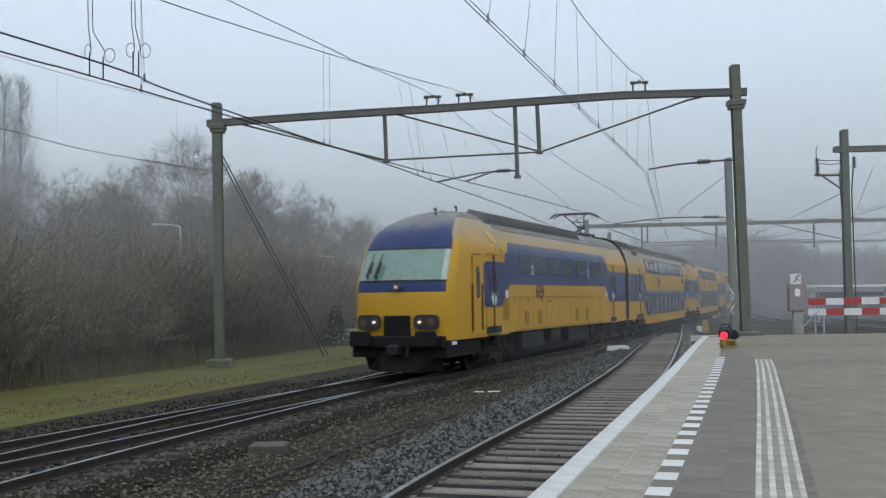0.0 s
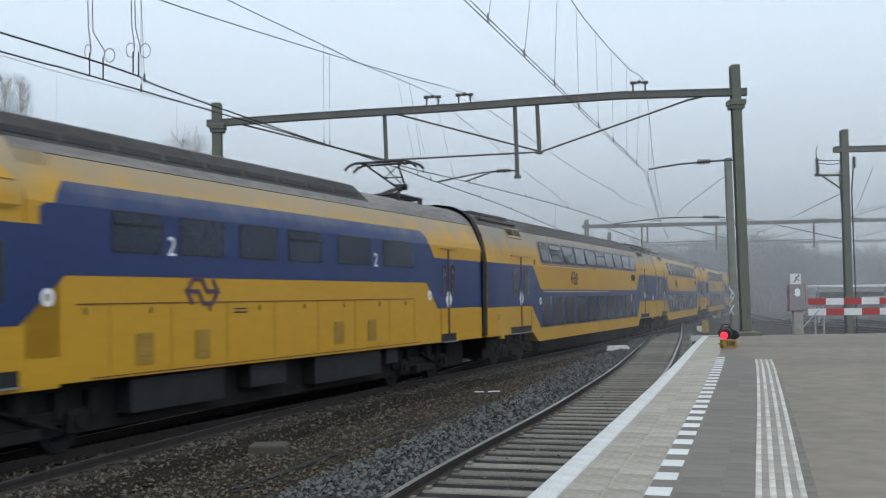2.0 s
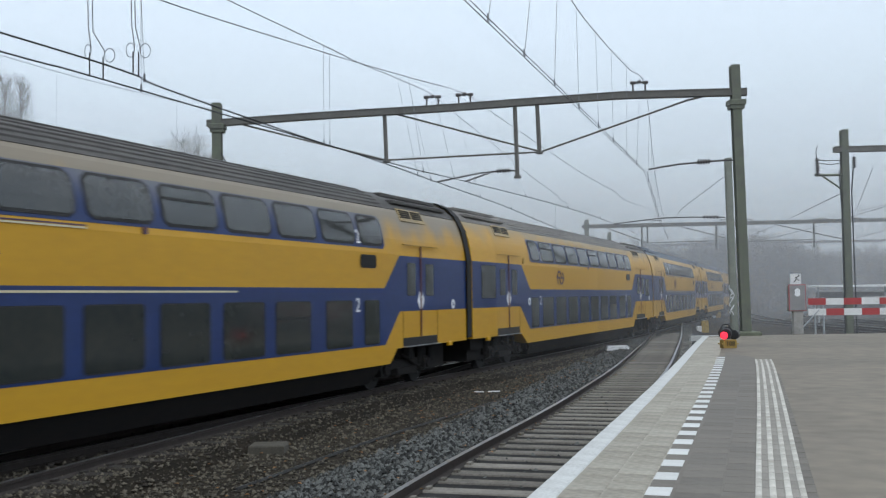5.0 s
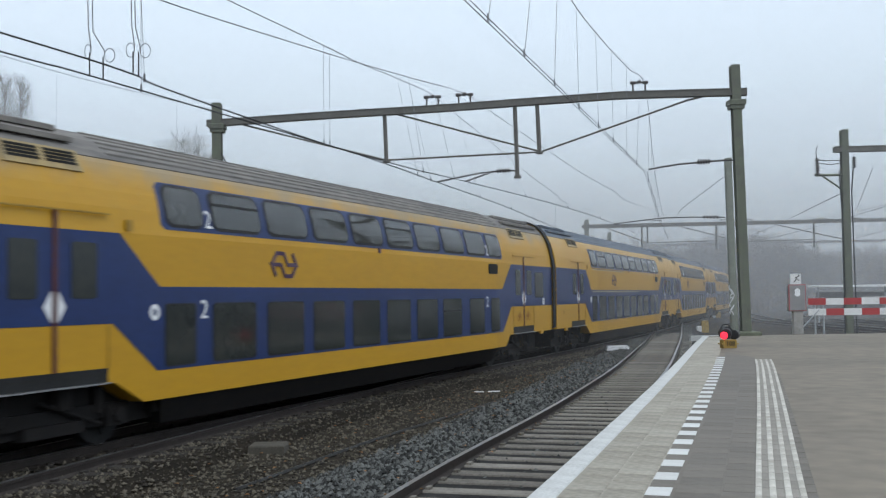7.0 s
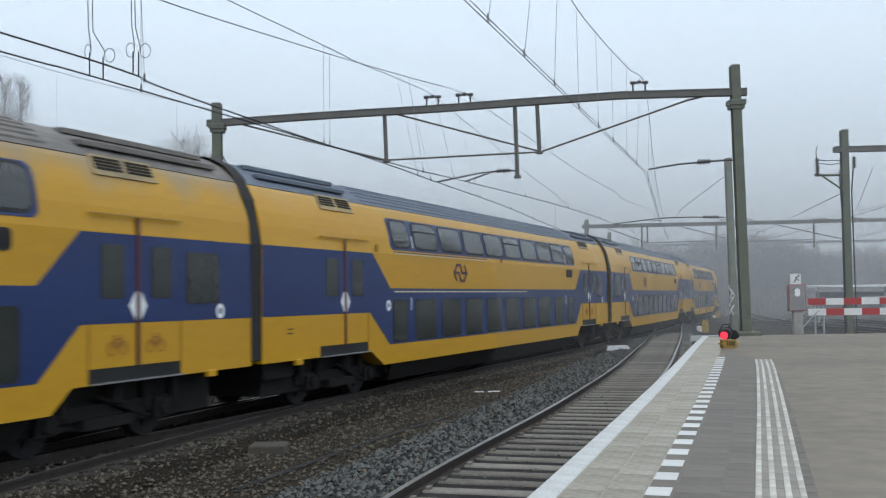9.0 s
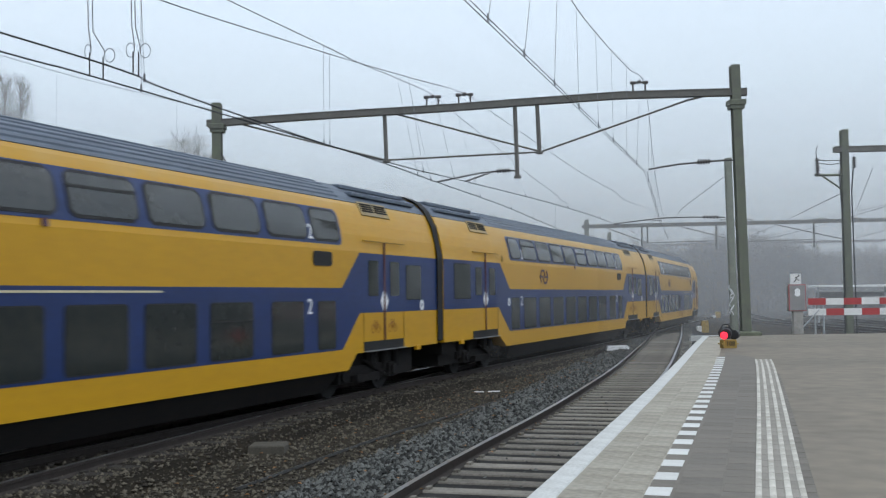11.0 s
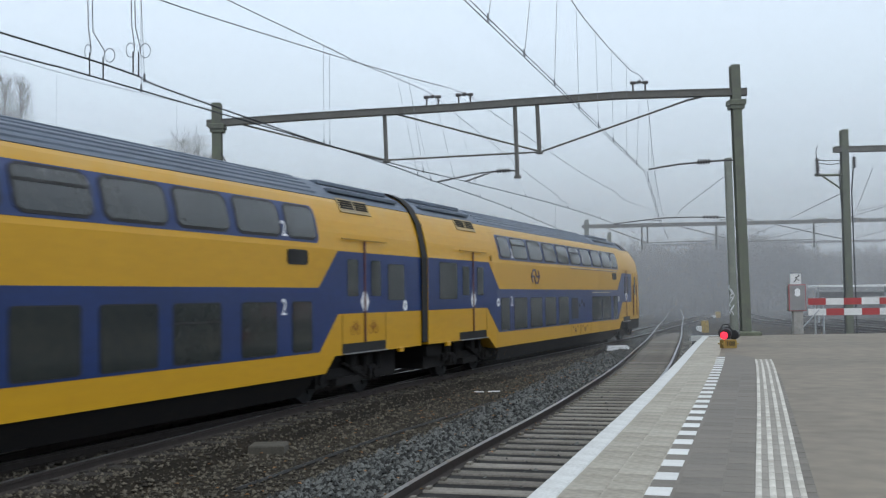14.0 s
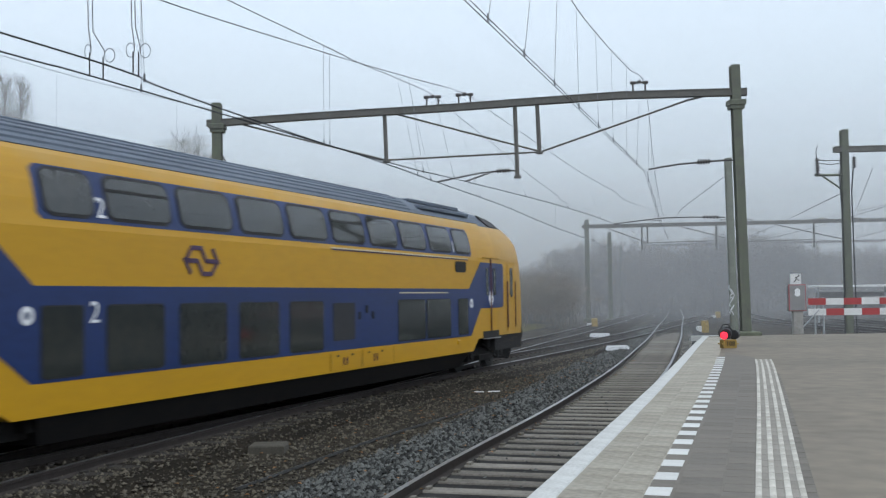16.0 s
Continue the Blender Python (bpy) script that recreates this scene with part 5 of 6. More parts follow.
def saddle(parent, x, y, z, dx, dy):
    """Two short legs with a carrier on top of the beam that holds the carrying wire."""
    s = Shape()
    for k in (-0.2, 0.2):
        s.tube((x + dx * k, y + dy * k, z), (x + dx * k, y + dy * k, z + 0.29), 0.03, 0.03, 6)
        s.tube((x + dx * k * 1.4, y + dy * k * 1.4, z), (x + dx * k * 0.6, y + dy * k * 0.6, z), 0.035, 0.035, 6)
        s.tube((x + dx * k * 1.5, y + dy * k * 1.5, z + 0.29), (x + dx * k * 0.55, y + dy * k * 0.55, z + 0.29), 0.055, 0.055, 8)
    s.tube((x - dx * 0.2, y - dy * 0.2, z + 0.29), (x + dx * 0.2, y + dy * 0.2, z + 0.29), 0.025, 0.025, 6)
    s.tube((x - dx * 0.06, y - dy * 0.06, z + 0.29), (x + dx * 0.06, y + dy * 0.06, z + 0.33), 0.06, 0.06, 8)
    return part("wire_saddle", s, INSUL, parent, "insulated wire saddle")


# main portal spanning three tracks
PL, PR = Vector((-7.44, 34.9, 0.0)), Vector((9.34, 32.5, 0.78))
portal = thing("overhead_portal", "green grey steel overhead line portal spanning the tracks", "catenary portal")
pole(portal, PL, (-7.53, 34.9, 8.66), 0.30)
pole(portal, PR, (9.19, 32.5, 9.19), 0.28)
BL, BR = Vector((-7.85, 34.95, 8.05)), Vector((9.55, 32.47, 8.24))
bm_dir = (BR - BL).normalized()
BEAM_X, BEAM_Z = [-7.85, -4.1, 0.0, 2.2, 5.7, 9.55], [7.98, 8.10, 8.19, 8.27, 8.385, 8.34]


def at_beam(x, z):
    t = (x - BL.x) / (BR.x - BL.x)
    return Vector((x, BL.y + (BR.y - BL.y) * t, z))


s = Shape()
for x0, x1, z0, z1 in zip(BEAM_X[:-1], BEAM_X[1:], BEAM_Z[:-1], BEAM_Z[1:]):
    a, b = at_beam(x0, z0), at_beam(x1, z1)
    n = Vector((bm_dir.y, -bm_dir.x, 0))
    for y0, y1, h0, h1 in ((-0.14, 0.14, -0.11, -0.085), (-0.14, 0.14, 0.085, 0.11), (-0.12, -0.10, -0.085, 0.085), (0.10, 0.12, -0.085, 0.085)):
        v = [p + n * i + Vector((0, 0, j)) for p in (a, b) for i, j in ((y0, h0), (y1, h0), (y1, h1), (y0, h1))]
        s.solid(v, [(3, 2, 1, 0), (4, 5, 6, 7), (0, 1, 5, 4), (1, 2, 6, 5), (2, 3, 7, 6), (3, 0, 4, 7)])
part("beam", s, POLE_BROWN, portal, "weathered steel cross beam")

for q in (-7.5, 9.22):
    s = Shape()
    c = at_beam(q, 8.08 if q < 0 else 8.22)
    s.box(c.x - 0.26, c.x + 0.26, c.y - 0.24, c.y + 0.24, c.z - 0.30, c.z - 0.13, c=0.02)
    s.box(c.x - 0.22, c.x + 0.22, c.y - 0.2, c.y + 0.2, c.z - 0.42, c.z - 0.30)
    part("bracket", s, POLE, portal, "bolted beam bracket")
for x, z0, z1 in ((-1.86, 8.1, 6.53), (2.37, 8.2, 5.90), (3.08, 8.22, 6.66)):
    a = at_beam(x, z0)
    rod(portal, "hanger", [a, at_beam(x + 0.05, z1)], 0.075, POLE_BROWN, "steel drop hanger")
    rod(portal, "hanger_cap", [at_beam(x + 0.05, z1 + 0.02), at_beam(x + 0.05, z1 - 0.06)], 0.13, POLE_BROWN)
for ends in (((-6.63, 7.9), (-1.79, 6.55)), ((-1.75, 6.56), (3.08, 6.66)), ((-1.44, 8.05), (3.08, 6.70)), ((3.15, 6.66), (7.73, 8.14), (8.3, 8.26))):
    rod(portal, "tie_rod", [at_beam(*q) for q in ends], 0.032, POLE_BROWN, "thin steel tie rod")
for x in (-0.28, 0.76, 6.28):
    c = at_beam(x, float(np.interp(x, BEAM_X, BEAM_Z)) + 0.10)
    saddle(portal, c.x, c.y, c.z, bm_dir.x * 0.95, bm_dir.y * 0.95)
rod(portal, "registration_arm", [at_beam(2.45, 6.08), at_beam(2.0, 6.1), at_beam(1.2, 6.04), (-0.13, 31.5, 5.54)], 0.028, INSUL)
rod(portal, "registration_arm", [at_beam(1.6, 6.06), (0.73, 31.4, 5.54)], 0.025, INSUL)
insulator(portal, at_beam(2.2, 6.11), at_beam(1.75, 6.09), 0.09)
rod(portal, "registration_arm", [at_beam(9.3, 6.22), at_beam(8.5, 6.2), at_beam(7.4, 6.13), at_beam(6.53, 6.0)], 0.03, INSUL)
insulator(portal, at_beam(8.4, 6.2), at_beam(8.0, 6.18), 0.10)
rod(portal, "guy_wire", [(-7.4, 34.9, 6.8), (-4.65, 40.8, -0.2)], 0.018, WIRE)
rod(portal, "guy_wire", [(-7.4, 34.9, 7.0), (-4.5, 41.0, -0.2)], 0.018, WIRE)

# single post with a long arm beyond the platform end
post = thing("overhead_post", "pale grey overhead line post covered in graffiti", "catenary post")
pole(post, (14.02, 50.7, -0.05), (13.91, 50.7, 8.64), 0.30, POLE_PALE)
rod(post, "registration_arm", [(13.7, 50.7, 5.75), (12.0, 50.7, 5.78), (10.6, 50.7, 5.75), (9.2, 50.7, 5.6), (8.3, 50.7, 5.5)], 0.03, INSUL)
insulator(post, (13.4, 50.7, 5.76), (12.6, 50.7, 5.78), 0.10)
rod(post, "guy_wire", [(13.8, 50.6, 7.8), (11.6, 50.6, 6.2), (11.3, 50.6, 5.8)], 0.012, WIRE)
gs = Shape()
rg = random.Random(3)
for k in range(5):
    z = 1.0 + k * 0.28
    n = 9
    c = 0.08 + 0.03 * rg.random()
    loop = [(13.86 + 0.04 * (k % 2) + c * math.cos(i * (4.2 + 0.5 * k) / n + k), 50.53, z + c * 1.5 * math.sin(i * (4.2 + 0.5 * k) / n + k * 2) + 0.02 * i) for i in range(n + 1)]
    gs.path(loop, 0.02, 5)
part("graffiti", gs, WHITE, post, "white spray paint scrawl")

# portal over the tracks to the right
portal_b = thing("overhead_portal", "steel overhead line portal with switch horn beyond the barrier", "catenary portal")
pole(portal_b, (17.74, 46, -0.1), (17.77, 46, 9.21), 0.30)
pole(portal_b, (33.5, 46, -0.1), (33.5, 46, 9.2), 0.30)
beam(portal_b, (17.3, 46, 8.34), (33.9, 46, 8.5))
rod(portal_b, "bracket_arm", [(17.6, 45.9, 7.2), (16.4, 45.9, 7.2)], 0.06, POLE)
rod(portal_b, "bracket_arm", [(17.6, 45.9, 6.55), (16.75, 45.9, 7.15)], 0.04, POLE)
insulator(portal_b, (16.52, 45.9, 7.2), (16.52, 45.9, 7.95), 0.14)
rod(portal_b, "horn", [(16.5, 45.9, 7.95), (16.48, 45.9, 8.25), (16.55, 45.9, 8.5)], 0.02, INSUL)
rod(portal_b, "jumper", [(16.6, 45.9, 7.75), (17.1, 45.9, 7.65), (17.6, 45.9, 7.75)], 0.018, WIRE)
rod(portal_b, "jumper", [(16.6, 45.9, 7.85), (17.6, 45.9, 7.85)], 0.018, WIRE)
insulator(portal_b, (18.15, 45.9, 7.5), (18.15, 45.9, 8.0), 0.11)
rod(portal_b, "cable", [(18.1, 45.9, 7.5), (18.0, 45.9, 6.5), (18.05, 45.9, 0)], 0.03, WIRE)
rod(portal_b, "cable", [(17.45, 45.85, 7.4), (17.55, 45.85, 5), (17.5, 45.85, 0)], 0.025, WIRE)
rod(portal_b, "tie_rod", [(20.4, 46, 8.25), (23, 46, 7.2)], 0.035, POLE_BROWN)

# far portals in the fog
for d, xl, xr, zb, hang in ((93, 12.8, 42, 8.15, (17.7, 18.2, 24.3, 26.4, 33, 36)), (140, 27, 62, 8.6, (38, 50))):
    pf = thing("overhead_portal", "distant overhead line portal fading into the fog", "catenary portal", "far portals")
    pole(pf, (xl, d, -0.1), (xl, d, zb + 0.6), 0.36)
    pole(pf, (xr, d, -0.1), (xr, d, zb + 0.6), 0.36)
    beam(pf, (xl - 0.4, d, zb), (xr + 0.4, d, zb + 0.3), 0.34)
    for i, x in enumerate(hang):
        rod(pf, "hanger", [(x, d, zb), (x, d, zb - (1.5 if i % 2 else 2.1))], 0.09, POLE_BROWN)
    for i in range(0, len(hang) - 1, 2):
        rod(pf, "tie_rod", [(hang[i + 1], d, zb - 1.5), (hang[min(i + 2, len(hang) - 1)], d, zb - 1.4)], 0.05, POLE_BROWN)
        rod(pf, "tie_rod", [(hang[i] - 3.5, d, zb), (hang[i + 1], d, zb - 1.5)], 0.05, POLE_BROWN)
    for x in hang[1:]:
        saddle(pf, x + 0.8, d, zb + 0.17, 1.4, 0)
for x, y, h in ((14.8, 93 / 258 * 300 * 0.86, 7.6), (19.0, 112, 7.2), (46, 120, 8.0)):
    pf = thing("overhead_post", "distant overhead line post in the fog", "catenary post", "far posts")
    pole(pf, (x, y, -0.1), (x, y, h), 0.32)

# wires


def cable(name, pts, r, label, material=WIRE):
    s = Shape()
    s.path([Vector(q) for q in pts], r, 5)
    return tagged(part(name, s, material), label, "overhead wire", "overhead wires")


def smooth3(pts, n=6):
    """Curve through points in space (Catmull-Rom)."""
    p = [Vector(q) for q in pts]
    p = [p[0] * 2 - p[1]] + p + [p[-1] * 2 - p[-2]]
    out = []
    for i in range(1, len(p) - 2):
        for k in range(n):
            t = k / n
            out.append(0.5 * (2 * p[i] + (p[i + 1] - p[i - 1]) * t + (2 * p[i - 1] - 5 * p[i] + 4 * p[i + 1] - p[i + 2]) * t * t + (3 * p[i] - p[i - 1] - 3 * p[i + 1] + p[i + 2]) * t ** 3))
    return out + [p[-2]]


W_A = [(-9.2, 4.6, 5.5), (-5.61, 13.2, 5.5), (-4.68, 15.75, 5.5), (-4.45, 17.0, 5.5), (-2.60, 23.2, 5.5), (-0.79, 27.9, 5.5), (0.73, 31.4, 5.52), (4.73, 40.6, 5.5), (9.2, 53.5, 5.5), (20, 90, 5.6), (36, 140, 5.6)]
W_B = [(-9.6, 5.6, 5.5), (-6.04, 14.2, 5.5), (-5.30, 15.95, 5.5), (-2.60, 23.25, 5.5), (-1.35, 27.1, 5.5), (-0.13, 31.5, 5.52), (2.42, 40.1, 5.5), (5.6, 52.5, 5.5), (15, 88, 5.6), (27, 140, 5.6)]
W_C = [(-1.9, 6.7, 6.0), (0.31, 13.75, 6.0), (6.52, 33.64, 6.0), (10.4, 50.5, 5.8), (19.8, 90.3, 5.9), (32, 138, 5.9)]


def contact(pts, off, curved=True):
    c = smooth3(pts) if curved else [Vector(q) for q in pts]
    for d in (-off, off):
        cable("contact_wire", [q + Vector((d, 0, 0)) for q in c], 0.0075, "dark copper contact wire over the track")
    return c


CA, CB, CC = contact(W_A, 0.02), contact(W_B, 0.02), contact([(x + 0.05, y, z) for x, y, z in W_C], 0.035, False)


def hang(line, top, places):
    """Carrying wire above a contact wire, with droppers between the two."""
    ys = [q.y for q in line]

    def at(y):
        return Vector((float(np.interp(y, ys, [q.x for q in line])), y, float(np.interp(y, ys, [q.z for q in line]))))
    t = smooth3(top)
    cable("carrying_wire", t, 0.010, "dark carrying wire over the track")
    ty = [q.y for q in t]
    for y in places:
        a = at(y)
        b = Vector((float(np.interp(y, ty, [q.x for q in t])), y, float(np.interp(y, ty, [q.z for q in t]))))
        s = Shape()
        s.tube(a, b, 0.0045, 0.0045, 4)
        s.tube(a + Vector((0, 0, -0.03)), a + Vector((0, 0, 0.10)), 0.022, 0.015, 6)
        tagged(part("dropper", s, WIRE_GREY), "thin dropper wire between carrying and contact wire", "overhead wire", "droppers")


hang(CA, [(-7.2, 8, 6.4), (-5.4, 13.6, 6.72), (-4.53, 16.73, 6.92), (-3.22, 21.14, 7.35), (-1.93, 25.31, 7.77), (-0.89, 28.57, 8.11), (0.76, 33.73, 8.65), (1.85, 36.24, 8.41), (3.98, 41.15, 7.94), (6.42, 46.87, 7.46), (8.7, 52.32, 7.21), (10.4, 58, 7.2), (21, 93, 8.6), (36, 140, 8.6)], (16.2, 23.45, 28.57, 30.55, 36.2, 41.2, 46.9, 52.3, 58, 65, 72, 80, 87))
hang(CB, [(-7.4, 9.5, 7.9), (-5.3, 15.9, 7.72), (-3.92, 19.67, 7.70), (-2.61, 23.22, 7.72), (-1.98, 26.07, 7.93), (-1.24, 29.49, 8.28), (-0.28, 33.86, 8.64), (0.57, 36.31, 8.38), (2.31, 41.32, 7.88), (3.9, 46.51, 7.45), (5.85, 53.45, 7.22), (7.2, 59, 7.2), (16, 93, 8.6), (27, 140, 8.6)], (17.0, 23.2, 29.5, 30.8, 36.3, 41.3, 46.5, 53, 60, 68, 76, 84))
hang(CC, [(-1.2, 8.5, 8.6), (1.2, 15.5, 8.1), (2.68, 21.2, 8.13), (4.2, 26.1, 8.32), (5.4, 29.7, 8.50), (6.48, 32.95, 8.64), (8.28, 41, 7.8), (10.4, 50.5, 7.3), (14.4, 68, 7.2), (19.8, 90.3, 8.6)], (14.8, 17.0, 19.4, 21.9, 24.4, 26.7, 29.2, 31.4, 36, 40, 45, 50, 56, 63, 70, 78, 86))
cable("feeder_wire", smooth3([(-15, 22, 7.1), (-12.5, 29.5, 7.0), (-11.2, 33, 6.85), (-7.6, 34.9, 6.35)]), 0.012, "dark feeder wire ending on the portal post")
cable("carrying_wire", smooth3([(-15, 22, 9.05), (-12.51, 29.46, 9.09), (-11.71, 31.63, 9.08), (-10.53, 33.37, 8.96), (-7.7, 34.9, 8.45)]), 0.009, "thin carrying wire above the feeder wire", WIRE_GREY)
for x, y, z0, z1 in ((-11.71, 31.63, 6.93, 9.08), (-8.75, 34.4, 6.52, 8.66)):
    s = Shape()
    s.tube((x, y, z0), (x, y, z1), 0.0045, 0.0045, 4)
    tagged(part("dropper", s, WIRE_GREY), "thin dropper wire between carrying and contact wire", "overhead wire", "droppers")
for a, b in (((18, 46, 8.3), (9.3, 32.5, 8.6)), ((21, 46, 6.2), (24, 93, 6.2)), ((24, 46, 6.0), (31, 93, 6.0)), ((19, 46, 7.5), (36, 93, 8.2)), ((26, 46, 7.6), (31, 93, 8.3)), ((17.8, 46, 6.5), (24, 93, 6.3))):
    if b[1] > 40:
        mid = ((a[0] + b[0]) / 2, (a[1] + b[1]) / 2, (a[2] + b[2]) / 2 - 0.35)
        cable("contact_wire", smooth3([a, mid, b]), 0.014, "dark overhead wire over the tracks beyond the platform")
# looped jumper cables between carrying and contact wires
for px, py, pz, dx in ((-5.36, 15.85, 5.5, -0.06), (-5.24, 16.12, 5.5, 0.10), (-4.68, 15.8, 5.5, -0.08), (-4.61, 15.85, 5.5, 0.10)):
    tx = px - 0.02 if dx < 0 else px - 0.16 if px < -5.0 else px - 0.05
    up = [(tx, py, 7.4), (tx - 0.01, py, 6.7), (tx, py, 6.25), (px + 0.02, py, 5.95)]
    n = 12
    loop = [(px + 0.02 + dx * 0.8 + (-dx * 0.8) * math.cos(i * 6.283 / n) * 1.0, py, 5.88 + 0.11 * math.sin(i * 6.283 / n)) for i in range(n + 1)]
    end = [(px, py, 5.86), (px, py, pz + 0.12), (px, py, pz)]
    cable("jumper_cable", up + [loop[0]], 0.009, "looped grey jumper cable", WIRE_GREY)
    cable("jumper_cable", loop, 0.007, "looped grey jumper cable", WIRE_GREY)
    cable("jumper_cable", end, 0.012, "looped grey jumper cable", WIRE)


# ---- platform furniture ----
def barrier():
    b = thing("barrier", "red and white striped barrier boards at the platform end", "barrier")
    y = 33.45
    for row, (z0, z1) in enumerate(((1.655, 1.865), (1.32, 1.535))):
        x, i = 11.62, row
        while x < 17:
            s = Shape()
            s.box(x, x + 0.565, y, y + 0.03, z0, z1)
            part("board", s, (SIGN_RED, SIGN_WHITE)[i % 2], b)
            x += 0.57
            i += 1
    for x in (11.85, 12.12, 14.6, 16.6):
        rod(b, "leg", [(x, y + 0.06, 1.9), (x, y + 0.06, 0.70)], 0.03, GALV)
    rod(b, "brace", [(11.3, y - 0.03, 0.82), (11.95, y - 0.03, 1.5)], 0.02, GALV)
    return b


barrier()
cab = thing("sign_cabinet", "grey cabinet with red rim on a concrete stand", "cabinet")
s = Shape()
s.box(10.98, 11.50, 33.35, 33.55, 1.48, 2.30, c=0.02)
part("body", s, BOX_GREY, cab, "grey housing")
s = Shape()
s.box(10.97, 11.51, 33.325, 33.352, 1.47, 2.31)
part("rim", s, SIGN_RED, cab, "thin red rim")
s = Shape()
s.box(10.99, 11.49, 33.315, 33.345, 1.49, 2.29)
part("front", s, BOX_GREY, cab, "grey front plate")
s = Shape()
s.prism([(11.24 + 0.09 * math.cos(i * 0.5236) * (1.2 if i % 3 else 0.8), 2.06 + 0.13 * math.sin(i * 0.5236)) for i in range(12)], lambda a, b, d: (a, 33.308 + d, b), 0.006)
part("blot", s, WHITE, cab, "white sticker")
s = Shape()
s.box(11.12, 11.42, 33.36, 33.54, 0.74, 1.48)
part("stand", s, CONCRETE, cab, "concrete stand")
sg = thing("walk_sign", "white square sign with a black walking figure pictogram", "sign")
s = Shape()
s.box(11.06, 11.40, 33.40, 33.42, 2.32, 2.66)
part("plate", s, SIGN_WHITE, sg)
s = Shape()
for a, b in (((11.16, 2.38), (11.25, 2.50)), ((11.25, 2.50), (11.28, 2.56)), ((11.25, 2.50), (11.33, 2.44)), ((11.20, 2.52), (11.33, 2.58))):
    s.tube((a[0], 33.395, a[1]), (b[0], 33.395, b[1]), 0.014, 0.014, 5)
s.tube((11.31, 33.395, 2.60), (11.33, 33.395, 2.62), 0.022, 0.022, 6)
part("pictogram", s, BLACK, sg)
s = Shape()
s.tube((11.10, 33.41, 2.66), (11.10, 33.41, 2.70), 0.03, 0.03, 6)
part("cap", s, BLACK, sg)

lamp = thing("platform_signal", "small yellow dwarf signal with a lit red lens on the platform", "signal", at=pose(6.76, 25.05, 0.76, 0, 0, 8))
s = Shape()
s.box(-0.15, 0.17, -0.12, 0.12, 0.0, 0.20, c=0.015)
s.box(-0.2, 0.22, -0.13, 0.13, 0.09, 0.115)
part("base_box", s, SIGNAL_YELLOW, lamp, "yellow metal base box")
letters("number", "108", 0.15, BLACK, lamp, Matrix.Translation((0.01, -0.135, 0.105)) @ pose(0, 0, 0, 90, 0, 0))
s = Shape()
s.tube((-0.02, -0.04, 0.36), (-0.02, 0.16, 0.36), 0.15, 0.15, 14)
s.tube((-0.10, -0.14, 0.34), (-0.06, -0.04, 0.35), 0.12, 0.14, 14)
s.tube((0.14, -0.02, 0.31), (0.24, 0.1, 0.31), 0.12, 0.11, 12)
s.box(-0.1, 0.08, -0.05, 0.05, 0.24, 0.34)
part("housing", s, BLACK, lamp, "black round lamp housing")
s = Shape()
s.tube((-0.15, -0.14, 0.30), (-0.16, -0.19, 0.30), 0.09, 0.075, 14)
part("lens", s, RED_ON, lamp, "glowing red lens")
s = Shape()
s.path([(-0.12, 0.1, 0.48), (-0.06, 0.1, 0.56), (0.06, 0.1, 0.56), (0.12, 0.1, 0.46)], 0.018, 6)
part("handle", s, BLACK, lamp)

for x, y, w in ((8.31, 55.98, 1.3), (6.96, 42.19, 1.1)):
    s = Shape()
    s.prism([(x - w * 0.44, -0.18), (x + w * 0.44, -0.18), (x + w * 0.36, 0.02), (x - w * 0.36, 0.02)], lambda a, b, d: (a, y - 0.15 + d, b), 0.35)
    tagged(part("cover_plate", s, WHITE), "low white painted cover between the rails", "cover", "white covers")
for x, y in ((15.9, 64), (24.8, 95), (10.6, 74)):
    t = thing("marker_box", "yellow trackside box with white fitting", "trackside box", "trackside boxes")
    s = Shape()
    s.box(x - 0.2, x + 0.2, y - 0.15, y + 0.15, -0.3, 0.42, c=0.03)
    part("box", s, SIGNAL_YELLOW, t)
    s = Shape()
    s.box(x - 0.5, x - 0.22, y - 0.1, y + 0.1, -0.3, 0.1, c=0.03)
    part("fitting", s, SIGN_WHITE, t)
s = Shape()
s.box(-3.0, -2.45, 16.0, 16.5, -0.3, -0.16, c=0.02)
tagged(part("cable_duct_lid", s, LID), "grey concrete cable duct lid in the dirt", "lid")
for (x, y), (x2, y2) in (((0.95, 25.7), (0.72, 25.7)), ((1.05, 25.7), (1.35, 25.75))):
    s = Shape()
    s.tube((x, y, -0.26), (x2, y2, -0.26), 0.018, 0.018, 6)
    tagged(part("pale_rod", s, SIGN_WHITE), "short pale rod lying beside the track", "rod")
s = Shape()
s.path(smooth3([(-2.6, 13, -0.28), (-1.1, 17.5, -0.27), (0.4, 21.5, -0.28), (2.4, 27, -0.27), (4.2, 33, -0.28)]), 0.03, 5)
tagged(part("ground_cable", s, RUBBER), "black cable lying along the track", "cable")


# ---- things at the edge of sight ----
gb = thing("relay_cabinet", "small grey trackside cabinet with white graffiti", "cabinet", at=pose(-4.95, 50.2, -0.25))
s = Shape()
s.box(-0.75, 0.75, -0.3, 0.3, 0, 0.85, c=0.04)
part("body", s, BOX_GREY, gb)
s = Shape()
for i in range(5):
    c = -0.55 + i * 0.27
    s.path([(c + 0.1 * math.cos(q * 0.7), -0.31, 0.42 + 0.25 * math.sin(q * 0.7)) for q in range(9)], 0.022, 5)
part("graffiti", s, WHITE, gb, "white spray paint scrawl")
sh = thing("shelter", "pale low shelter with slender posts in the fog", "shelter", at=pose(29.0, 75, -0.25))
s = Shape()
s.box(-2.6, 6.5, -1.0, 1.0, 2.66, 2.80, c=0.03)
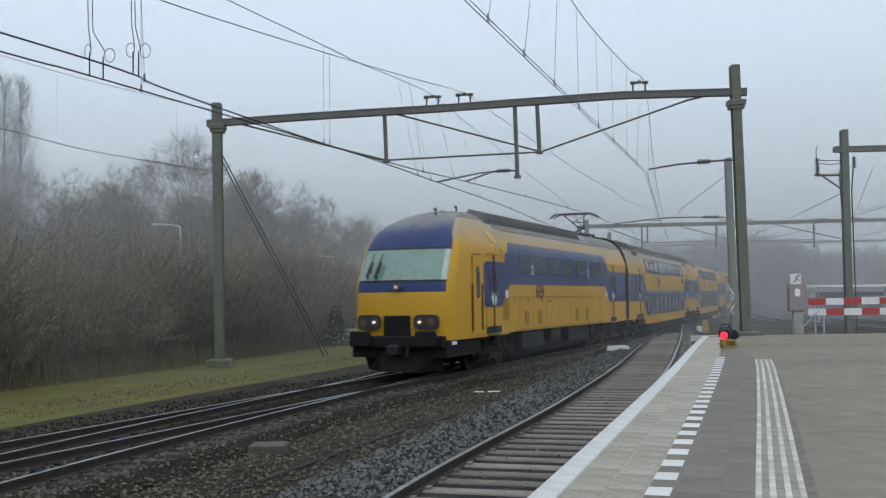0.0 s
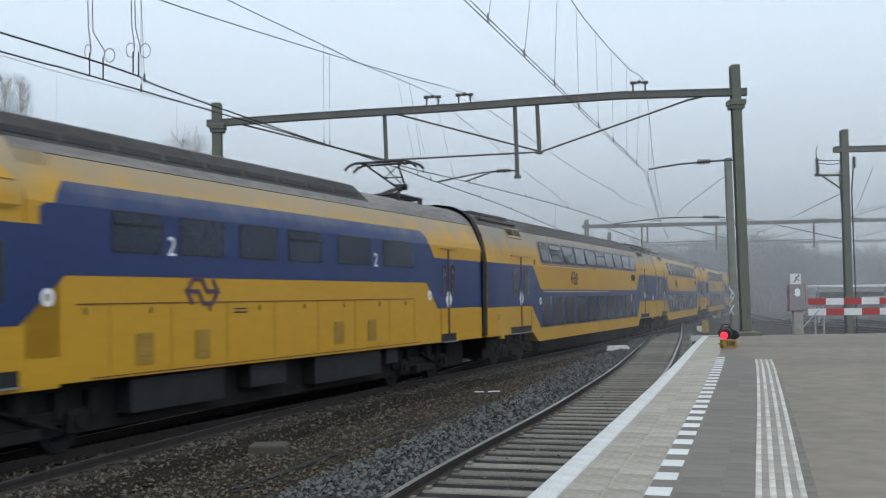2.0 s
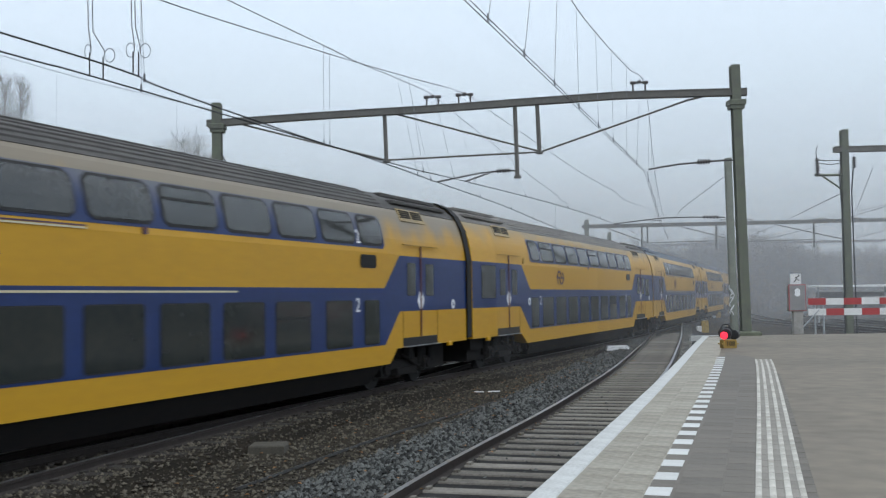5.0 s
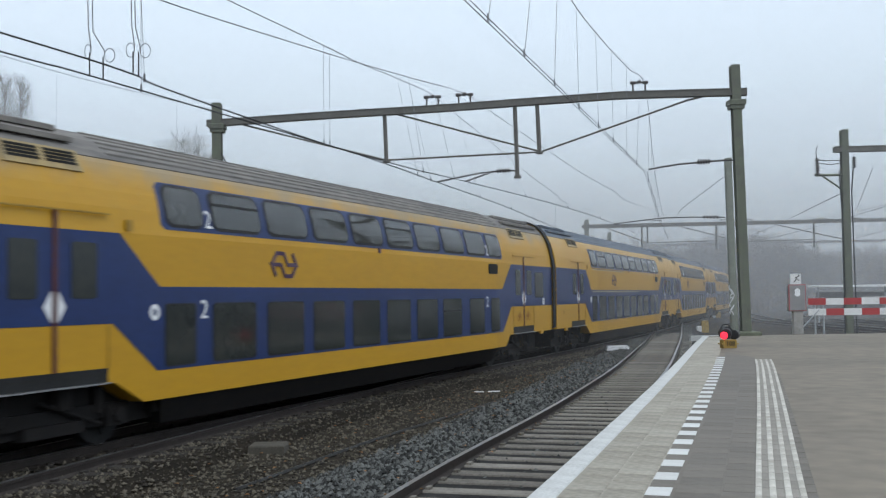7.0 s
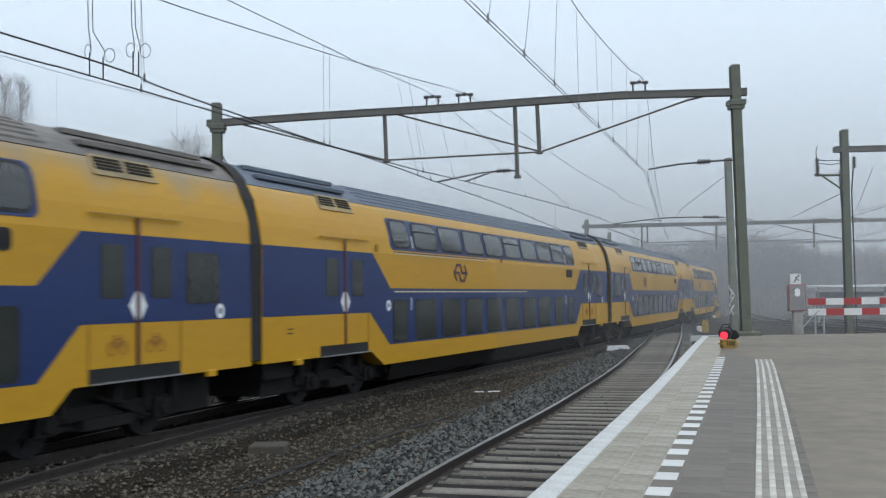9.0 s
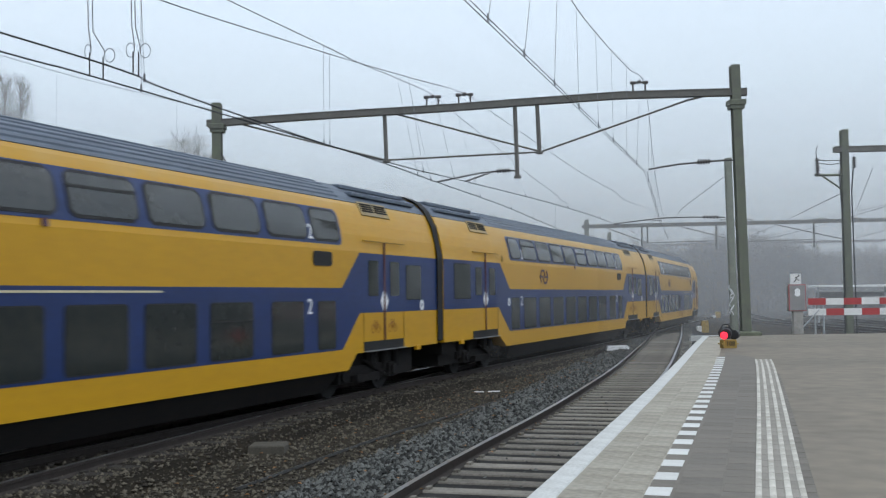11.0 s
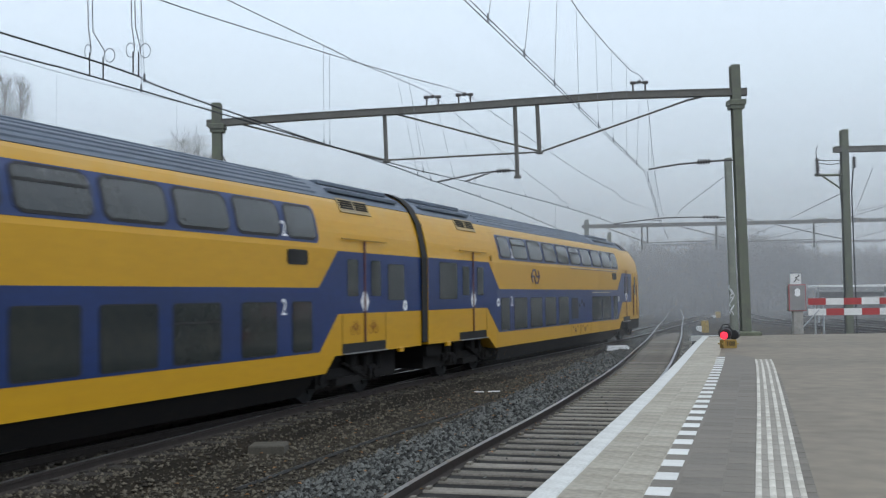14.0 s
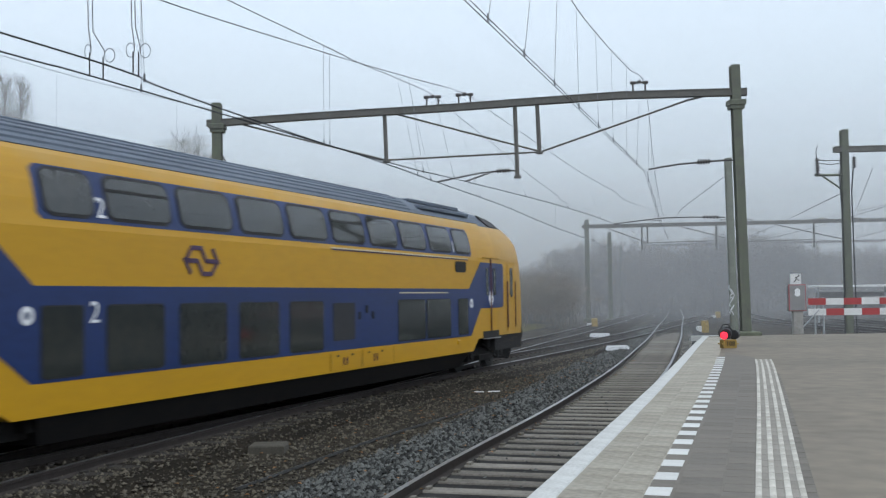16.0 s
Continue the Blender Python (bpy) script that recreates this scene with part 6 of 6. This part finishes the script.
part("roof", s, SIGN_WHITE, sh, "white flat roof")
for x in (-2.2, 0.2, 2.6, 5.0):
    s = Shape()
    s.box(x - 0.05, x + 0.05, -0.05, 0.05, 0, 2.66)
    part("post", s, GALV, sh)
s = Shape()
s.box(-2.2, 6.0, 0.6, 0.64, 0.4, 2.3)
part("back_panel", s, BOX_GREY, sh, "grey back panel")
s = Shape()
s.box(0.6, 6.2, -0.7, -0.64, 1.75, 1.95)
part("front_rail", s, SIGN_WHITE, sh)


# ---- street lamps behind the trees ----
for x, y, h, k in ((-11.05, 44, 5.25, -1), (-6.3, 60, 4.5, -1)):
    t = thing("street_lamp", "slim grey street lamp in the fog behind the bushes", "street lamp", "street lamps")
    s = Shape()
    s.path(smooth3([(x, y, -0.3), (x, y, h * 0.7), (x, y, h - 0.25), (x + k * 0.12, y, h - 0.05), (x + k * 0.7, y, h)]), 0.045, 6)
    part("mast", s, GALV, t)
    s = Shape()
    s.box(x + k * 0.95 - 0.25, x + k * 0.95 + 0.25, y - 0.09, y + 0.09, h - 0.03, h + 0.06, c=0.03)
    part("head", s, GALV, t)


# ---- bare winter trees and thicket ----
def limb(s, a, d, length, r, depth, rng, twig, spread=0.55, bend=0.18, kids=(3, 4), thin=0.006):
    """Branch that tapers, bends and forks; the last order goes into the crown mesh."""
    n = 3 if depth > 1 else 2
    p = Vector(a)
    d = Vector(d).normalized()
    for i in range(n):
        q = p + d * (length / n)
        r2 = max(thin, r * 0.78)
        (s if depth > 1 else twig).tube(p, q, r, r2, 5 if depth > 2 else 3, caps=False)
        r = r2
        if depth > 0 and (i > 0 or depth < 3):
            for _ in range(rng.randint(*kids) if i == n - 1 else rng.randint(1, 2)):
                e = Vector((rng.gauss(0, 1), rng.gauss(0, 1), rng.gauss(0.15, 0.8))).normalized()
                nd = (d * (1 - spread * rng.uniform(0.7, 1.2)) + e * spread * 1.3).normalized()
                nd.z = nd.z * 0.8 + 0.22
                limb(s, q, nd, length * rng.uniform(0.52, 0.78), max(thin, r * rng.uniform(0.45, 0.65)), depth - 1, rng, twig, spread, bend, kids, thin)
        p = q
        d = (d + Vector((rng.gauss(0, bend), rng.gauss(0, bend), rng.gauss(0.03, bend * 0.6)))).normalized()


def bare_tree(seed, height, depth=4, spread=0.5, material=TWIG, name="bare_tree", label="bare leafless tree with fine twigs in the fog", thin=0.009, kids=(2, 3)):
    rng = random.Random(seed)
    t = thing(name, label, "tree", "trees behind the railway")
    trunk, crown = Shape(), Shape()
    limb(trunk, (0, 0, -0.3), (rng.gauss(0, 0.05), rng.gauss(0, 0.05), 1), height * 0.42, height * 0.017, depth, rng, crown, spread, 0.1, kids, thin)
    part("trunk", trunk, BARK, t)
    part("crown", crown, material, t)
    return t


def poplar(seed, height):
    rng = random.Random(seed)
    t = thing("poplar", "tall slim bare poplar in the fog", "tree", "trees behind the railway")
    trunk, crown = Shape(), Shape()
    trunk.tube((0, 0, -0.3), (0, 0, height * 0.95), height * 0.012, 0.02, 6, caps=False)
    for i in range(420):
        z = height * (0.06 + 0.86 * rng.random() ** 1.35)
        a, l = rng.random() * 6.28, height * 0.14 * (1.15 - z / height) + 0.5
        d = Vector((math.cos(a) * 0.45, math.sin(a) * 0.45, 1)).normalized()
        limb(crown, (0, 0, z), d, l, 0.016, 2, rng, crown, 0.25, 0.08, (1, 2), 0.006)
    part("trunk", trunk, BARK, t)
    part("crown", crown, TWIG, t)
    return t


def shrub(seed, height, material):
    rng = random.Random(seed)
    t = thing("thicket_bush", "dense leafless brown bush in the trackside thicket", "bush", "trackside thicket")
    stems, twigs = Shape(), Shape()
    for i in range(17):
        a = rng.random() * 6.28
        r = 0.9 * rng.random()
        lean = 0.12 + 0.3 * rng.random()
        limb(stems, (r * math.cos(a), r * math.sin(a), -0.3), (math.cos(a) * lean, math.sin(a) * lean, 1), height * rng.uniform(0.3, 0.5), 0.022, 3, rng, twigs, 0.50, 0.16, (2, 3), 0.0048)
    part("trunk", stems, BARK, t)
    part("crown", twigs, material, t)
    return t


def scatter(make, spots):
    """The first spot takes the thing itself, the others copies of it."""
    first = None
    for x, y, k, rz in spots:
        m = pose(x, y, -0.05, 0, 0, rz)
        if first is None:
            first = make()
            first.matrix_basis = m
        else:
            ob = copy_thing(first, m)
            first_scale = (k, k, k * 1.0)
            ob.matrix_basis = m @ Matrix.Diagonal((*first_scale, 1))


rng = random.Random(21)
THICK = dense([(-19.5, 2), (-14.5, 15), (-11.6, 25), (-10.0, 30), (-9.0, 34), (-7.2, 41), (-6.1, 46), (-4.2, 55), (-1.0, 66), (4.5, 85)])
th_y = [q[1] for q in THICK]
th_x = [q[0] for q in THICK]
spots = [[] for _ in range(6)]
for i in range(264):
    y = 17 + 48 * rng.random() ** 1.15
    x = float(np.interp(y, th_y, th_x)) - 0.8 - 12.5 * rng.random() ** 1.3
    k = rng.uniform(0.62, 1.12) * (0.78 if 24 < y < 38 else 0.88)
    spots[i % 6].append((x, y, k, rng.random() * 360))
for i in range(30):
    spots[i % 6].append((2.5 + 7.5 * rng.random(), 72 + 26 * rng.random(), rng.uniform(0.55, 0.85), rng.random() * 360))
for i in range(66):
    spots[i % 6].append((16 + 60 * rng.random(), 118 + 40 * rng.random(), rng.uniform(0.9, 1.4), rng.random() * 360))
for i, sp in enumerate(spots):
    scatter(lambda i=i: shrub(40 + i, 4.9 + 0.7 * (i % 3), TWIG_RED if i % 2 else TWIG), sp)
tree_spots = [[(-16.3, 31, 1, 20), (-22, 44, 1.1, 80), (-20.5, 58, 0.9, 140), (-26, 50, 1.0, 10), (-25, 68, 1.1, 200), (-39, 97, 1.0, 60)],
              [(-17.0, 84, 1, 0), (-18.2, 88, 0.75, 120), (-38, 94, 0.8, 70), (-24.5, 94, 0.72, 250), (-11.4, 100, 0.7, 30), (-30, 86, 0.72, 160), (-35.5, 82, 0.98, 310), (-23, 86, 0.85, 40), (-33, 90, 0.78, 200), (-27.5, 92, 0.74, 95), (-31.5, 80, 0.62, 15), (-26, 80, 0.6, 280)],
              [(-14.3, 90, 1, 0), (-8.2, 108, 0.85, 45), (-3.7, 116, 0.8, 100), (-18, 104, 1.0, 200), (-25, 102, 1.0, 300), (-13, 112, 1.0, 20), (-10.6, 94, 0.85, 150), (-16.5, 92, 0.85, 260), (-21.5, 96, 0.85, 75)]]
scatter(lambda: bare_tree(7, 9.4, 6, 0.5, thin=0.004), tree_spots[0])
scatter(lambda: bare_tree(12, 15.6, 6, 0.46, thin=0.006, kids=(2, 4)), tree_spots[1])
scatter(lambda: bare_tree(31, 12.2, 6, 0.5, thin=0.006, kids=(3, 3)), tree_spots[2])
scatter(lambda: poplar(5, 33.0), [(-56.6, 140, 1, 0), (-59.2, 141, 1.02, 50), (-62.4, 142, 0.95, 90)])
far = []
for i in range(80):
    far.append((16 + 14 * rng.random() + 7 * (i % 3), 112 + 40 * rng.random(), rng.uniform(0.9, 1.4), rng.random() * 360))
for i in range(46):
    far.append((42 + 40 * rng.random(), 118 + 45 * rng.random(), rng.uniform(0.9, 1.3), rng.random() * 360))
for i in range(14):
    far.append((2 + 12 * rng.random(), 105 + 50 * rng.random(), rng.uniform(0.6, 0.9), rng.random() * 360))
scatter(lambda: bare_tree(55, 7.6, 5, 0.6, thin=0.022), far)
# dry stalks at the foot of the thicket
st = Shape()
for i in range(16000):
    y = 15 + 40 * rng.random() ** 1.2
    x = float(np.interp(y, th_y, th_x)) + 0.15 - 2.6 * rng.random() ** 1.5
    h = 0.25 + 0.9 * rng.random() ** 2
    a, w = rng.random() * 6.28, 0.007
    lx, ly = rng.gauss(0, 0.16) * h, rng.gauss(0, 0.16) * h
    st.face([(x - w * math.cos(a), y - w * math.sin(a), -0.25), (x + w * math.cos(a), y + w * math.sin(a), -0.25), (x + lx, y + ly, h - 0.25)])
tagged(part("dry_undergrowth", st, REED), "dry brown stalks and brambles along the thicket", "undergrowth", kind="stuff")
ev = thing("evergreen_shrub", "small dark evergreen shrub on the verge", "bush", at=pose(-5.1, 49.5, -0.2))
es = Shape()
for i in range(1500):
    a, z = rng.random() * 6.28, 1.9 * rng.random()
    r = 0.75 * (1 - z / 2.2) * math.sqrt(rng.random()) + 0.05
    c = Vector((r * math.cos(a), r * math.sin(a), z))
    d1 = Vector((rng.gauss(0, 1), rng.gauss(0, 1), rng.gauss(0, 1))).normalized() * 0.06
    d2 = d1.cross(Vector((rng.gauss(0, 1), rng.gauss(0, 1), rng.gauss(0, 1)))).normalized() * 0.03
    es.face([c - d1, c + d2, c + d1, c - d2])
part("foliage", es, EVERGREEN, ev)

# ---- platform paving and markings: pieces ----
def along(y0, step, n, d):
    """Places along the platform edge at distance d from it: point and heading."""
    a = np.array(shift(EDGE, d))
    s = np.concatenate([[0], np.cumsum(np.hypot(np.diff(a[:, 0]), np.diff(a[:, 1])))])
    k0 = float(np.interp(y0, a[:, 1], s))
    for i in range(n):
        k = k0 + i * step
        x, y = float(np.interp(k, s, a[:, 0])), float(np.interp(k, s, a[:, 1]))
        x2, y2 = float(np.interp(k + 0.3, s, a[:, 0])), float(np.interp(k + 0.3, s, a[:, 1]))
        yield x, y, math.atan2(y2 - y, x2 - x) - math.pi / 2


def slab_mesh(name, w, l, material, h=0.05):
    s = Shape()
    s.box(-w / 2, w / 2, -l / 2, l / 2, -h, 0, c=0.006)
    return s.mesh(name, material)


def row(parent, name, mesh, y0, step, n, d, z=0.0, jig=0.0):
    for x, y, a in along(y0, step, n, d):
        if y < END_Y - 0.1:
            share(name, mesh, parent, Matrix.LocRotScale((x, y, PZ + z + random.uniform(-jig, jig)), Euler((0, 0, a)), None))


edge_stone = slab_mesh("edge_stone", 0.18, 0.995, PAINT_WHITE, 0.16)
row(platform, "edge_stone", edge_stone, -3, 1.0, 44, 0.09, 0.004, 0.001)
light = slab_mesh("paver", 0.26, 0.296, PAVE_LIGHT)
DASH_D = 0.80
for j in range(2):
    row(platform, "paver", light, 5.2, 0.3, 48, 0.315 + 0.265 * j, 0.0, 0.0015)
dash = slab_mesh("marking_block", 0.165, 0.30, DASH_WHITE, 0.05)
gapb = slab_mesh("paver", 0.165, 0.296, PAVE_DARK, 0.05)
row(platform, "marking_block", dash, 5.25, 0.6, 29, DASH_D, 0.003)
row(platform, "paver", gapb, 5.55, 0.6, 29, DASH_D, 0.0, 0.001)
dark = slab_mesh("paver", 0.296, 0.296, PAVE_DARK)
for j in range(3):
    row(platform, "paver", dark, 5.6, 0.3, 40, 1.05 + 0.3 * j, 0.0, 0.0012)
# tactile guide strip: cream ribbed tiles, four raised ribs each
tactile = thing("tactile_strip", "cream ribbed tactile guide strip set in the platform paving", "tactile paving", kind="structure")
tile = slab_mesh("tile", 0.325, 0.296, TILE_MID)
single = Shape()
single.box(-0.021, 0.021, -0.143, 0.143, -0.001, 0.006, c=0.003)
single_mesh = single.mesh("rib", TACTILE)
ta = np.array([q for q in TACT if q[1] < 21.2])
ts = np.concatenate([[0], np.cumsum(np.hypot(np.diff(ta[:, 0]), np.diff(ta[:, 1])))])
k = float(np.interp(6.0, ta[:, 1], ts))
while k < ts[-1] - 0.3:
    x, y = float(np.interp(k, ts, ta[:, 0])), float(np.interp(k, ts, ta[:, 1]))
    x2, y2 = float(np.interp(k + 0.3, ts, ta[:, 0])), float(np.interp(k + 0.3, ts, ta[:, 1]))
    m = Matrix.LocRotScale((x, y, PZ + 0.002), Euler((0, 0, math.atan2(y2 - y, x2 - x) - math.pi / 2)), None)
    t = share("tile", tile, tactile, m)
    for c in (-0.138, -0.048, 0.048, 0.138):
        share("rib", single_mesh, t, Matrix.Translation((c, 0, 0)))
    k += 0.3


# ---- fog: thin veils standing across the line, each letting most light through ----
FOG = [(30, 0.04), (42, 0.055), (55, 0.065), (70, 0.08), (86, 0.11), (100, 0.18), (112, 0.30), (135, 0.28)]
for i, (d, k) in enumerate(FOG):
    s = Shape()
    n = 24
    arc = [(d * math.sin(radians(-42 + 84 * q / n)), d * math.cos(radians(-42 + 84 * q / n))) for q in range(n + 1)]
    for a, b in zip(arc[:-1], arc[1:]):
        s.face([(a[0], a[1], -0.25), (b[0], b[1], -0.25), (b[0], b[1], 60), (a[0], a[1], 60)])
    v = part("fog_bank", s, fog_material("fog", k, (0.755, 0.765, 0.775)))
    tagged(v, "thin veil of grey winter fog", "fog", "fog banks", kind="stuff")


# ---- what moves ----
SPEED = 9.306
DRIFT_T = [0, 0.5, 1.0, 1.5, 2.0, 2.5, 3.0, 3.5, 4.0, 6.5, 7.0, 7.5, 8.0, 8.5, 9.0, 11.5, 12.0, 12.5, 13.0, 13.5, 14.0, 14.5, 15.0, 15.5, 16.0]
DRIFT = [0.06, 0.13, -0.04, 0.06, -0.11, 0.05, -0.09, -0.02, -0.25, -0.12, -0.33, -0.23, -0.36, -0.16, -0.25, 0.07, -0.07, 0.09, 0.00, 0.25, 0.15, 0.41, 0.28, 0.47, 0.45]


def front_at(t):
    return 17.76 - SPEED * t + float(np.interp(t, DRIFT_T, DRIFT))


def car_pose(t, k):
    s = front_at(t) + U_PITCH * (k + 0.5)
    a, b = on_track(s - 9.8), on_track(s + 9.8)
    d = a - b
    c = (a + b) / 2
    return Matrix.LocRotScale((c.x, c.y, 0), Euler((0, 0, math.atan2(d.y, d.x))), None)


def motions():
    for k, car in enumerate(CARS):
        walk(car, [(t * 0.5, car_pose(t * 0.5, k)) for t in range(33)])
    rows = 241
    for ws, x in WHEEL_SETS:
        walk(ws, [(i / 15, Matrix.Translation((x, 0, 0.46)) @ Matrix.Rotation(SPEED * i / 15 / 0.46, 4, "Y")) for i in range(rows)])


motions()
